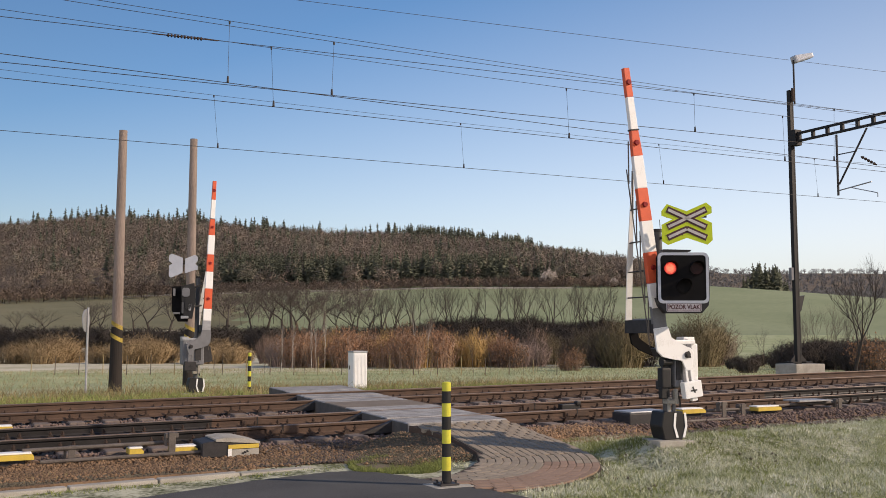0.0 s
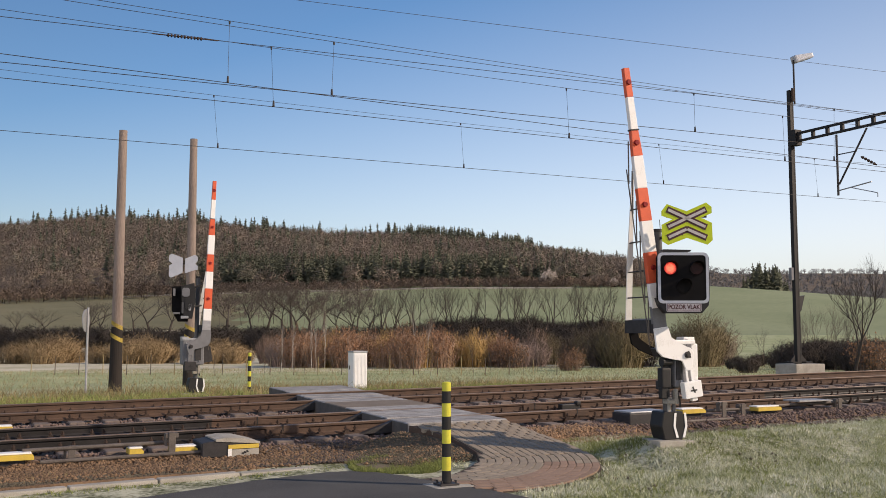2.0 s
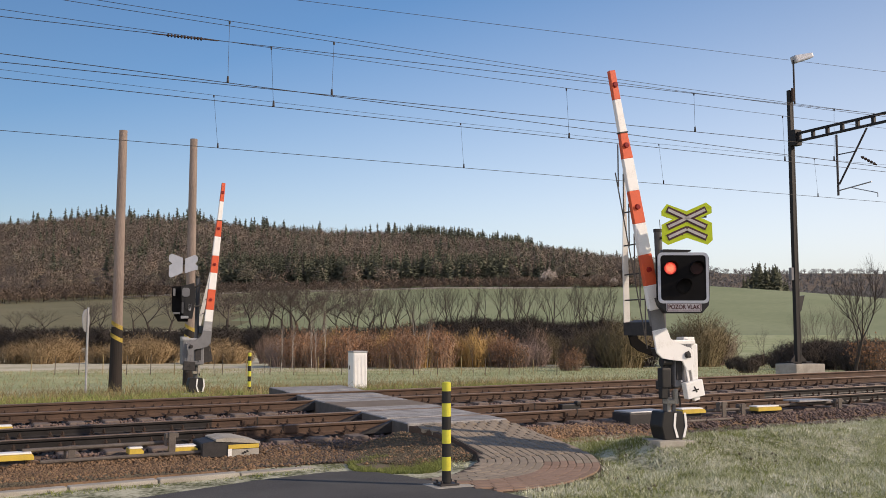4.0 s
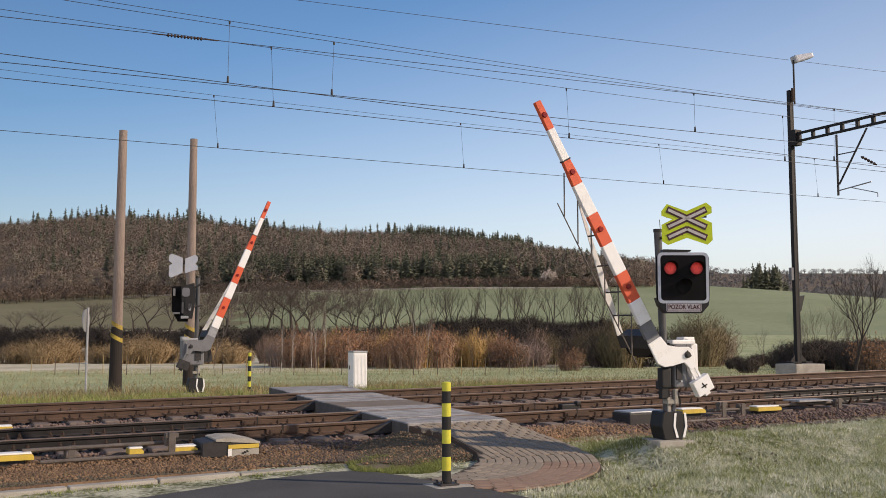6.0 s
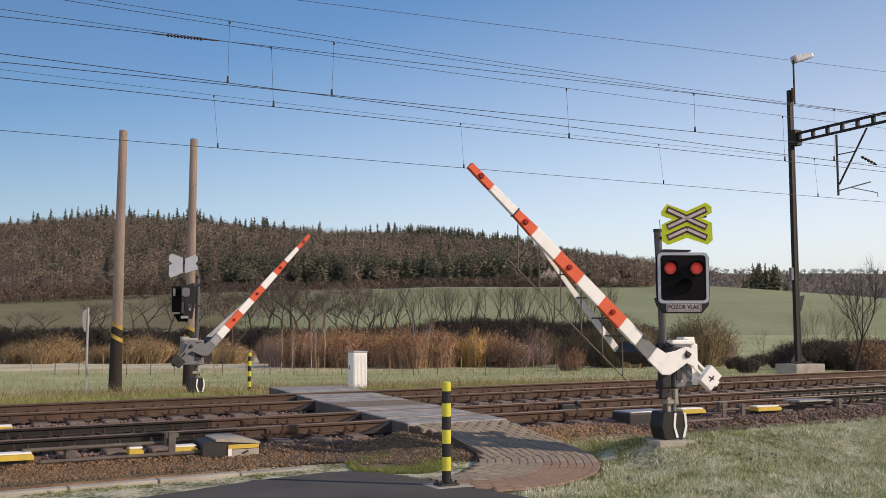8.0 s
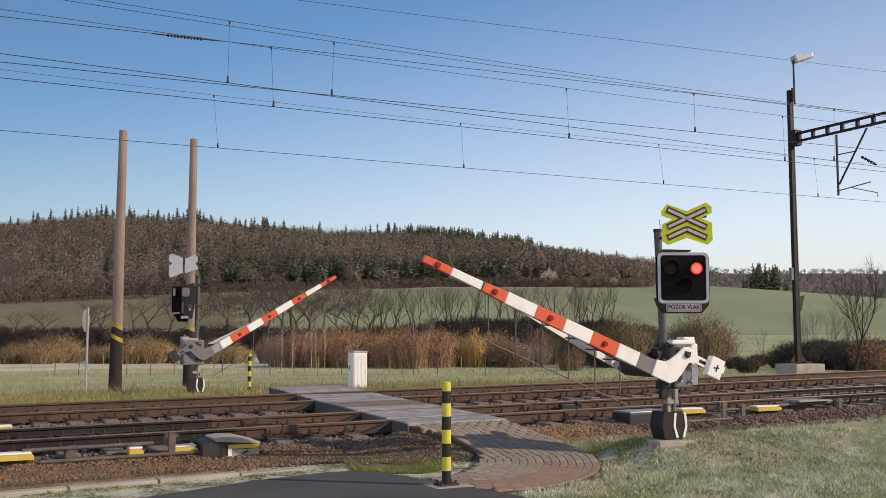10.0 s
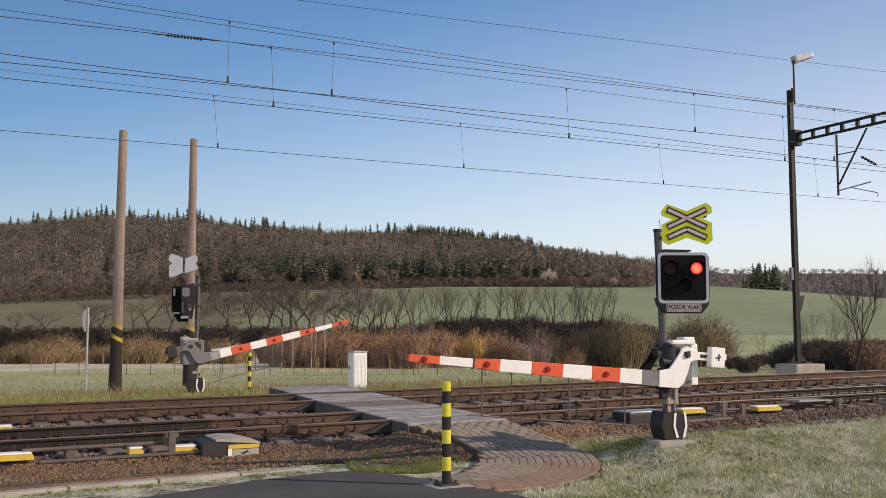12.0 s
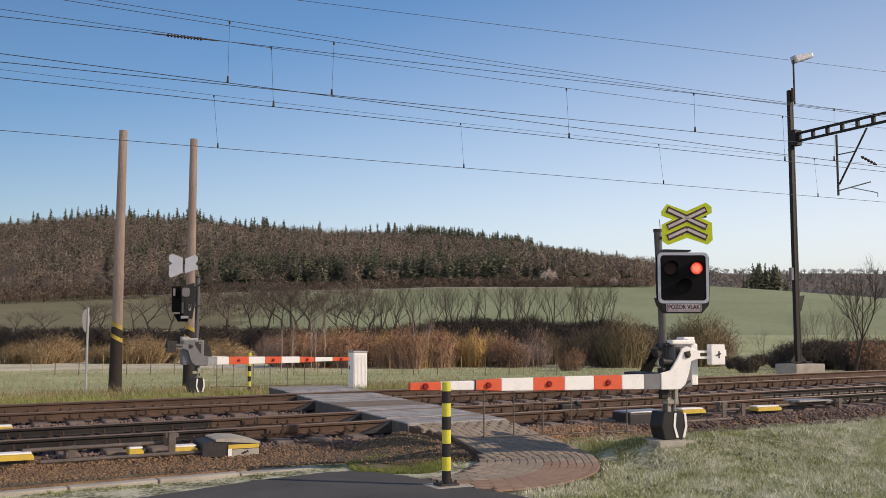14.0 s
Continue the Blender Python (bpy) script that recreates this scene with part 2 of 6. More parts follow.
def thing(name, m, label, category, group="", kind=""):
    ob = new(name)
    ob.empty_display_size = 0.2
    ob.matrix_basis = m
    return tagged(ob, label, category, group, kind)


def full(ob):
    return (full(ob.parent) if ob.parent else Matrix()) @ ob.matrix_basis


def seat(ob, m):
    """Puts a part at a place given in the site grid."""
    ob.matrix_basis = full(ob.parent).inverted() @ m
    return ob


def box(bm, c, s, bevel=0.0, m=None):
    r = bmesh.ops.create_cube(bm, size=1.0)
    vs = r["verts"]
    for v in vs:
        v.co = Vector((v.co.x * s[0], v.co.y * s[1], v.co.z * s[2]))
    if bevel:
        es = list({e for v in vs for e in v.link_edges})
        g = bmesh.ops.bevel(bm, geom=es, offset=bevel, segments=2, affect="EDGES", profile=0.6)
        vs = list({v for f in g["faces"] for v in f.verts} | {v for v in vs if v.is_valid})
    mm = Matrix.Translation(c) @ (m or Matrix())
    bmesh.ops.transform(bm, matrix=mm, verts=[v for v in vs if v.is_valid])
    return bm


def rod(bm, a, b, r, r2=None, seg=10):
    a, b = Vector(a), Vector(b)
    d = b - a
    q = d.to_track_quat("Z", "Y").to_matrix().to_4x4()
    bmesh.ops.create_cone(bm, cap_ends=True, segments=seg, radius1=r, radius2=r if r2 is None else r2, depth=d.length,
                          matrix=Matrix.Translation((a + b) / 2) @ q)
    return bm


def slab(bm, pts, y0, y1):
    """A plate of outline pts (x, z), from y0 to y1."""
    a = [bm.verts.new((x, y0, z)) for x, z in pts]
    b = [bm.verts.new((x, y1, z)) for x, z in pts]
    bm.faces.new(a)
    bm.faces.new(b[::-1])
    n = len(pts)
    for i in range(n):
        bm.faces.new((a[i], a[(i + 1) % n], b[(i + 1) % n], b[i]))
    return bm


def sheet(bm, pts, z0, z1):
    """A flat plate of outline pts (x, y), from z0 to z1."""
    a = [bm.verts.new((x, y, z0)) for x, y in pts]
    b = [bm.verts.new((x, y, z1)) for x, y in pts]
    bm.faces.new(a[::-1])
    bm.faces.new(b)
    n = len(pts)
    for i in range(n):
        bm.faces.new((a[i], a[(i + 1) % n], b[(i + 1) % n], b[i]))
    return bm


def B():
    return bmesh.new()


def soup(name, verts, tris, material, normals=None):
    """A mesh from arrays of corners and triangles; normals: rounded shading of a crown, one for each corner."""
    verts, tris = np.asarray(verts, np.float32), np.array(tris, np.int32)
    if normals is not None:
        p = verts[tris]
        turned = (np.cross(p[:, 1] - p[:, 0], p[:, 2] - p[:, 0]) * normals[tris[:, 0]]).sum(1) < 0
        tris[turned] = tris[turned][:, ::-1]
    me = bpy.data.meshes.new(name)
    me.vertices.add(len(verts))
    me.vertices.foreach_set("co", verts.ravel())
    me.loops.add(tris.size)
    me.loops.foreach_set("vertex_index", tris.ravel())
    me.polygons.add(len(tris))
    me.polygons.foreach_set("loop_start", np.arange(0, tris.size, 3, dtype=np.int32))
    me.polygons.foreach_set("loop_total", np.full(len(tris), 3, np.int32))
    me.update(calc_edges=True)
    me.materials.append(material)
    if normals is not None:
        me.normals_split_custom_set_from_vertices(normals)
    return me


def W(r, f):
    """Site grid place of r metres to the right of and f metres along the line of view."""
    return r * FY + f * FX, -r * FX + f * FY


def grade(x):
    """The tracks climb gently."""
    return 0.0093 * (np.clip(x, -40, 90) - 8)


# ---- ground ----
RIDGE_A = (-0.60, -0.46, -0.37, -0.26, -0.20, -0.108, 0.0, 0.086, 0.13, 0.186, 0.245, 0.29, 0.6)
RIDGE_Z = (70, 71, 78, 76, 70, 65, 62, 56, 51, 44, 34, 24, 22)


def ground_z(x, y):
    """Height of the land: level by the tracks, a shallow valley, a rising field, a wooded hill."""
    x, y = np.asarray(x, float), np.asarray(y, float)
    r, f = x * FY - y * FX, x * FX + y * FY
    near = np.interp(y, (-40, 9, 10.5, 11.8, 12.6, 23, 25, 30), (-0.5, -0.43, -0.42, -0.37, -0.36, -0.38, -0.42, -0.47)) + np.where(x > 8, grade(x), 0) * 0.9
    near = near - 0.045 * np.clip((5.9 - x) / 0.6, 0, 1) * np.clip((12.3 - y) / 0.4, 0, 1) * np.clip((y - 10) / 1.0, 0, 1)
    near = near + 0.012 * np.sin(x * 2.1 + y) * np.sin(y * 1.7)
    # the lawn swells up by the nearer barrier
    near = near + 0.25 * np.where(x < 8.85, np.clip((x - 8.05) / 0.42, 0, 1), np.exp(-((x - 8.85) / 8) ** 2)) * np.exp(-((y - 10.7) / 0.85) ** 2)
    a = r / np.maximum(f, 1)
    top = np.interp(a, RIDGE_A, RIDGE_Z)
    mid = np.interp(a, (-0.46, -0.2, 0.0, 0.28, 0.5), (13.5, 18.5, 21, 20, 14))
    far = np.interp(f, (30, 95, 150, 180, 230), (-0.47, -1.6, -1.5, -0.3, 2.2))
    far = np.where(f > 230, 2.2 + (mid - 2.2) * np.clip((f - 230) / 170, 0, 1), far)
    far = np.where(f > 400, mid + (top - mid) * np.clip((f - 400) / 300, 0, 1) ** 0.85, far)
    far = np.where(f > 700, top + (75 - top * 0.2) * np.clip((f - 900) / 600, 0, 1), far)
    far = far + np.where(f > 200, 0.6 * np.sin(r * 0.021 + f * 0.013), 0)
    k = np.clip((f - 26) / 10, 0, 1)
    return near * (1 - k) + far * k


def build_ground():
    fs = np.concatenate([np.arange(-60, 0, 6), np.arange(0, 8, 0.8), np.arange(8, 17, 0.3), np.arange(17, 40, 0.8), np.arange(40, 110, 3), np.arange(110, 460, 9), np.arange(460, 800, 16), np.arange(800, 1700, 60), np.arange(1700, 4300, 400)])
    rs = np.concatenate([-np.geomspace(3000, 40, 44), np.arange(-36, -3, 1.2), np.arange(-3, 9, 0.3), np.arange(9, 36.1, 1.2), np.geomspace(40, 3000, 44)])
    R, Fg = np.meshgrid(rs, fs)
    X, Y = R * FY + Fg * FX, -R * FX + Fg * FY
    Z = ground_z(X, Y)
    n, k = len(fs), len(rs)
    verts = np.stack([X, Y, Z], -1).reshape(-1, 3)
    faces, mats = [], []
    for i in range(n - 1):
        for j in range(k - 1):
            q = i * k + j
            faces.append((q, q + 1, q + k + 1, q + k))
            f, r = (fs[i] + fs[i + 1]) / 2, (rs[j] + rs[j + 1]) / 2
            x, y = W(r, f)
            a = r / max(f, 1)
            if f < 26 or y < 22:
                s = 0
            elif f < 60 + 8 * math.sin(r * 0.1):
                s = 1
            elif f < 205:
                s = 2 if a < 0.22 else 1
            elif f < 405:
                s = 4 if a < -0.21 else 3
            elif a > 0.25 and f < 620:
                s = 3
            else:
                s = 5
            mats.append(s)
    me = bpy.data.meshes.new("ground")
    me.from_pydata(verts.tolist(), [], faces)
    for key in ("turf", "meadow", "pale_meadow", "field", "olive_field", "forest_floor"):
        me.materials.append(M[key])
    me.polygons.foreach_set("material_index", mats)
    me.polygons.foreach_set("use_smooth", [True] * len(faces))
    return tagged(new("ground", me), "frosted grass land with meadow, green field and wooded hill", "ground", kind="structure")


build_ground()

# ---- tracks ----
RAILS = ((14.0, 0.0), (15.53, 0.01), (18.56, 0.0), (20.06, 0.05))
X0, X1 = -14.0, 85.0


def build_ballast():
    ys = (12.75, 13.15, 16.3, 16.9, 17.5, 21.3, 21.7, 22.9)
    zs = (-0.40, -0.235, -0.215, -0.24, -0.235, -0.205, -0.22, -0.46)
    xs = np.arange(X0, X1 + 0.1, 0.5)
    bm = B()
    rows = [[bm.verts.new((x, y, z + grade(x) + 0.02 * noise.noise((x * 1.3, y * 2, 0)))) for y, z in zip(ys, zs)] for x in xs]
    for a, b in zip(rows, rows[1:]):
        for j in range(len(ys) - 1):
            bm.faces.new((a[j], b[j], b[j + 1], a[j + 1]))
    return tagged(new("ballast_bed", finish("ballast_bed", bm, M["gravel_bed"])), "rusty brown stone ballast bed under the two tracks", "ballast", kind="structure")


ballast = build_ballast()


def rail_mesh(grease):
    prof = ((-0.075, -0.172), (0.075, -0.172), (0.075, -0.16), (0.02, -0.14), (0.0085, -0.12), (0.0085, -0.055), (0.034, -0.04), (0.036, -0.012), (0.028, 0.0),
            (-0.028, 0.0), (-0.036, -0.012), (-0.034, -0.04), (-0.0085, -0.055), (-0.0085, -0.12), (-0.02, -0.14), (-0.075, -0.16))
    bm = B()
    xs = (X0, 3.7, 8.0, 15.6, 40.0, X1)
    rows = [[bm.verts.new((x, y, z + float(grade(x)))) for y, z in prof] for x in xs]
    n = len(prof)
    for k, (a, b) in enumerate(zip(rows, rows[1:])):
        for j in range(n):
            f = bm.faces.new((a[j], a[(j + 1) % n], b[(j + 1) % n], b[j]))
            if 7 <= j <= 9:
                f.material_index = 1
            elif grease and k in (0, 3, 4):
                f.material_index = 2
    me = finish("rail", bm, M["rail_side"])
    me.materials.append(M["rail_head"])
    me.materials.append(M["greased"])
    return me


RAIL_ME = rail_mesh(False)
SWITCH_RAIL = rail_mesh(True)
tracks = []
for i in (0, 2):
    tr = thing("railway_track", pose(0, RAILS[i][0], 0), "railway track of rusty steel rails on concrete sleepers", "railway track", "railway tracks")
    for y, dz in RAILS[i:i + 2]:
        ob = new("rail", RAIL_ME if i else SWITCH_RAIL)
        ob.parent = tr
        ob.location = (0, y - RAILS[i][0], dz)
    tracks.append(tr)

bm = B()
box(bm, (0, 0.75, -0.25), (0.26, 2.55, 0.16), 0.02)
SLEEPER = finish("sleeper", bm, M["sleeper"])
bm = B()
box(bm, (0, 0, -0.162), (0.30, 0.10, 0.03))
for cx in (-0.085, 0.085):
    box(bm, (cx, 0, -0.135), (0.075, 0.07, 0.03))
    rod(bm, (cx, 0.005, -0.125), (cx, 0.005, -0.055), 0.015, seg=6)
    rod(bm, (cx, 0.005, -0.105), (cx, 0.005, -0.08), 0.028, seg=6)
CLIP = finish("rail_clip", bm, M["rust_iron"])
for tr in tracks:
    for k in range(int((X1 - X0) / 0.58)):
        x = X0 + 0.3 + k * 0.58
        if 5.9 < x < 8.5:
            continue
        g = float(grade(x))
        ob = new("sleeper", SLEEPER)
        ob.parent = tr
        ob.location = (x, 0, g)
        ob.rotation_euler = (0, 0, random.uniform(-0.01, 0.01))
        if -1 < x < 22:
            for dy in (-0.11, 0.11, 1.42, 1.64):
                ob = new("rail_clip", CLIP)
                ob.parent = tr
                ob.location = (x + random.uniform(-0.02, 0.02), dy, g)
                ob.rotation_euler = (0, 0, random.uniform(-0.2, 0.2))


for x, yr in [(4.44, 15.53), (9.76, 15.53), (4.39, 14.0), (9.66, 14.0)]:
    tr = tracks[0]
    bm = B()
    box(bm, (x, yr - 14.0 - 0.012, -0.08 + 0.0093 * (x - 8)), (0.5, 0.05, 0.085), 0.008)
    part("fishplate", bm, M["rail_side"], tr)
    bm = B()
    box(bm, (x, yr - 14.0, -0.06 + 0.0093 * (x - 8)), (0.02, 0.08, 0.125))
    part("joint_gap", bm, M["black"], tr)
blk = thing("rail_brace", pose(10.44, 15.36, -0.09), "dark cast iron brace block bolted against the rail", "rail brace")
bm = B()
box(bm, (0, 0, 0.02), (0.42, 0.14, 0.12), 0.02)
part("block", bm, M["black"], blk)
bm = B()
box(bm, (0.16, -0.05, 0.09), (0.1, 0.1, 0.08), 0.02)
part("lug", bm, M["black"], blk)

# ---- crossing deck ----
def left_edge(y):
    return 5.93 + 0.076 * (y - 11.64)


def right_edge(y):
    return 7.76 + 0.088 * (y - 13.2)


deck = thing("crossing_deck", pose(0, 0, 0), "grey concrete footway deck laid level across the two tracks", "crossing deck", kind="structure")
for y0, y1, key in ((13.12, 13.90, "deck"), (14.09, 14.76, "deck"), (14.77, 15.44, "deck"), (15.62, 16.35, "deck"), (16.36, 17.70, "deck_brown"),
                    (17.71, 18.46, "deck"), (18.65, 19.3, "deck"), (19.31, 19.97, "deck"), (20.15, 21.0, "deck"), (21.02, 22.6, "deck")):
    bm = B()
    dz = float(np.interp(y0, (13, 18.6, 20.1, 21.0, 22.6), (-0.005, 0.0, 0.02, 0.03, -0.02)))
    sheet(bm, ((left_edge(y0), y0), (right_edge(y0), y0), (right_edge(y1), y1), (left_edge(y1), y1)), dz - 0.14, dz)
    bmesh.ops.bevel(bm, geom=bm.edges[:], offset=0.012, segments=1, affect="EDGES")
    part("panel", bm, M[key], deck, "worn brown asphalt infill" if key == "deck_brown" else "")
    # dark strip added to carry the shade of the deck's left side
    bm = B()
    sheet(bm, ((left_edge(y0) - 0.016, y0), (left_edge(y0) - 0.003, y0), (left_edge(y1) - 0.003, y1), (left_edge(y1) - 0.016, y1)), dz - 0.30, dz - 0.014)
    part("edge_strip", bm, M["deck_edge"], deck, "dark strip standing in for the deck side's shade")
for y0, y1 in ((13.2, 13.85), (14.2, 15.35), (15.7, 18.4), (18.75, 19.85), (20.25, 22.3)):
    bm = B()
    sheet(bm, ((left_edge(y0) + 0.12, y0), (right_edge(y0) - 0.12, y0), (right_edge(y1) - 0.12, y1), (left_edge(y1) + 0.12, y1)), -0.42, -0.13)
    part("support_beam", bm, M["deck_edge"], deck)
for yr, dz in RAILS:
    for s in (-1, 1):
        bm = B()
        x0 = left_edge(yr)
        slab(bm, ((x0, -0.02), (x0 - 0.55, -0.2), (x0, -0.2)), yr + s * 0.16 - 0.06, yr + s * 0.16 + 0.06)
        part("end_ramp", bm, M["dark_steel"], deck, "dark steel end ramp")

# ---- road, kerb and brick path ----
bm = B()
sheet(bm, ((-14, -8), (5.3, -8), (5.62, 5), (5.55, 8.4), (5.48, 8.98), (5.35, 9.56), (5.1, 10.35), (4.96, 10.9), (4.78, 11.3), (4.5, 11.55), (4.25, 11.6), (3.2, 11.32), (1.9, 10.75), (0.4, 10.55), (-14, 10.2)), -0.62, -0.405)
tagged(new("road", finish("road", bm, M["asphalt"])), "dark grey asphalt lane with a worn edge", "road", kind="structure")

kerb = thing("kerb", pose(0, 0, 0), "low weathered concrete edging beside the road", "kerb", kind="structure")
KP = [(-2.6 + k, 11.70 + 0.11 * (k - 3.1)) for k in range(8)]
KP = [(x - 0.22, y - 0.12) for x, y in KP]
for (xa, ya), (xb, yb) in zip(KP, KP[1:]):
    bm = B()
    box(bm, (0, 0, 0), (0.985, 0.17, 0.26), 0.02)
    ob = part("edging_stone", bm, M["concrete"], kerb)
    ob.matrix_basis = pose((xa + xb) / 2, (ya + yb) / 2, -0.505 + random.uniform(-0.01, 0.01), random.uniform(-1, 1), 0, math.degrees(math.atan2(yb - ya, xb - xa)))

PC = (5.86, 11.25)


def path_height(x, y):
    z = float(np.interp(y, (8.8, 10.4, 11.3, 12.4, 13.15), (-0.40, -0.39, -0.31, -0.165, -0.012)))
    k = min(1.0, max(0.0, (x - 5.0) / 0.9))
    return -0.395 + (z + 0.395) * k


path = thing("brick_path", pose(0, 0, 0), "curved footpath of small brown and red paving bricks", "footpath", kind="structure")
bm = B()
def path_right(y):
    return float(np.interp(y, (11.25, 11.7, 12.3, 12.8, 13.12), (7.95, 7.99, 7.94, 7.85, 7.75)))


def hole_edge(y):
    """The gravel pocket in the crook of the path reaches to this x."""
    return float(np.interp(y, (10.6, 10.9, 11.25, 11.64, 12.05, 12.42, 12.8, 13.12), (5.42, 5.86, 6.22, 6.39, 6.44, 6.42, 6.26, 6.04)))


def clear_of_hole(a):
    """How far from its centre the fan of bricks begins."""
    r = 0.04
    while r < 2.2 and PC[1] + r * math.sin(a) > 10.6 and PC[0] + r * math.cos(a) < hole_edge(PC[1] + r * math.sin(a)):
        r += 0.02
    return r


def fan_radius(a):
    return float(np.interp(-a, (0, 0.3, 0.6, 0.9, 1.2, 1.6, 2.0), (2.09, 1.96, 1.86, 1.81, 1.82, 1.9, 1.98)))


def fan_reach(a):
    """How far the fan of bricks goes from its centre before it meets the asphalt."""
    r = fan_radius(a)
    while r > 0.1 and PC[0] + r * math.cos(a) < float(np.interp(PC[1] + r * math.sin(a), (8.95, 9.56, 11.05, 11.3), (5.5, 5.37, 4.85, 4.8))):
        r -= 0.02
    return r


FAN_END = -2.95
lines = [((hole_edge(y), y), (path_right(y), y)) for y in (13.1, 12.95, 12.8, 12.6, 12.42, 12.2, 12.05, 11.85, 11.64, 11.45)]
lines += [((PC[0] + min(clear_of_hole(a), fan_reach(a)) * math.cos(a), PC[1] + min(clear_of_hole(a), fan_reach(a)) * math.sin(a)), (PC[0] + fan_reach(a) * math.cos(a), PC[1] + fan_reach(a) * math.sin(a))) for a in np.linspace(0.05, FAN_END, 30)]
rows = []
for (xa, ya), (xb, yb) in lines:
    pts = [(xa + (xb - xa) * k / 10, ya + (yb - ya) * k / 10) for k in range(11)]
    rows.append([bm.verts.new((x, y, path_height(x, y) - 0.02)) for x, y in pts] + [bm.verts.new((xb, yb, path_height(xb, yb) - 0.4))])
    rows[-1].insert(0, bm.verts.new((xa, ya, path_height(xa, ya) - 0.4)))
for ra, rb in zip(rows, rows[1:]):
    for j in range(len(ra) - 1):
        bm.faces.new((ra[j], rb[j], rb[j + 1], ra[j + 1]))
part("sand_bed", bm, M["joint"], path, "sandy joint bed")

# ---- crossing barriers ----
def lettering(text, size, material, parent, m):
    cu = bpy.data.curves.new("lettering", "FONT")
    cu.body, cu.size, cu.extrude, cu.align_x, cu.align_y = text, size, 0.002, "CENTER", "CENTER"
    cu.offset = 0.03 * size
    cu.materials.append(material)
    ob = new("lettering", cu)
    ob.parent = parent
    ob.matrix_basis = m
    return ob


def rounded(w, h, r, n=5):
    pts = []
    for cx, cz, a0 in ((w / 2 - r, h / 2 - r, 0), (-w / 2 + r, h / 2 - r, 90), (-w / 2 + r, -h / 2 + r, 180), (w / 2 - r, -h / 2 + r, 270)):
        pts += [(cx + r * math.cos(radians(a0 + 90 * k / n)), cz + r * math.sin(radians(a0 + 90 * k / n))) for k in range(n + 1)]
    return pts


def ring(bm, po, pi, y0, y1):
    rows = [[bm.verts.new((x, y, z)) for x, z in p] for p, y in ((po, y0), (pi, y0), (pi, y1), (po, y1))]
    n = len(po)
    for a in range(4):
        r0, r1 = rows[a], rows[(a + 1) % 4]
        for j in range(n):
            bm.faces.new((r0[j], r0[(j + 1) % n], r1[(j + 1) % n], r1[j]))
    return bm


def stripe(bm, a, b, w, y0, y1):
    """A straight bar from a to b (x, z) of width w."""
    a, b = Vector((a[0], 0, a[1])), Vector((b[0], 0, b[1]))
    d = (b - a).normalized()
    n = Vector((-d.z, 0, d.x)) * w / 2
    return slab(bm, [((p.x), p.z) for p in (a - n, b - n, b + n, a + n)], y0, y1)


def warning_cross(parent, m, front):
    """Diagonal cross with a half cross under it on a lime board."""
    pts = ((-0.385, 0.20), (-0.30, 0.31), (-0.0, 0.2), (0.30, 0.335), (0.385, 0.265), (0.385, 0.17), (0.22, 0.10), (0.385, 0.02), (0.39, -0.245), (0.31, -0.315), (0.0, -0.21), (-0.29, -0.32), (-0.385, -0.26), (-0.385, -0.01), (-0.22, 0.075), (-0.385, 0.13))
    bm = B()
    slab(bm, pts, -0.004, 0.004)
    board = part("cross_sign", bm, M["lime"] if front else M["zinc"], parent, "lime warning cross board with maroon and silver bars" if front else "bare grey back of a warning cross board")
    seat(board, m)
    if front:
        for a, b in (((-0.30, 0.23), (0.30, -0.05)), ((-0.30, -0.05), (0.30, 0.23)), ((-0.30, -0.21), (0.012, -0.07)), ((0.30, -0.21), (-0.012, -0.07))):
            for w, y, key in ((0.10, -0.009, "maroon"), (0.042, -0.014, "silver")):
                bm = B()
                aa, bb = Vector(a), Vector(b)
                d = (bb - aa).normalized() * (0.0 if key == "maroon" else 0.02)
                stripe(bm, aa + d, bb - d, w, y, -0.0045 if key == "maroon" else -0.0095)
                part("bar", bm, M[key], board)
    for z in (0.12, -0.15):
        bm = B()
        box(bm, (0, 0.02, z), (0.62, 0.03, 0.035), 0.005)
        part("bracket", bm, M["dark_steel"], board)
    return board


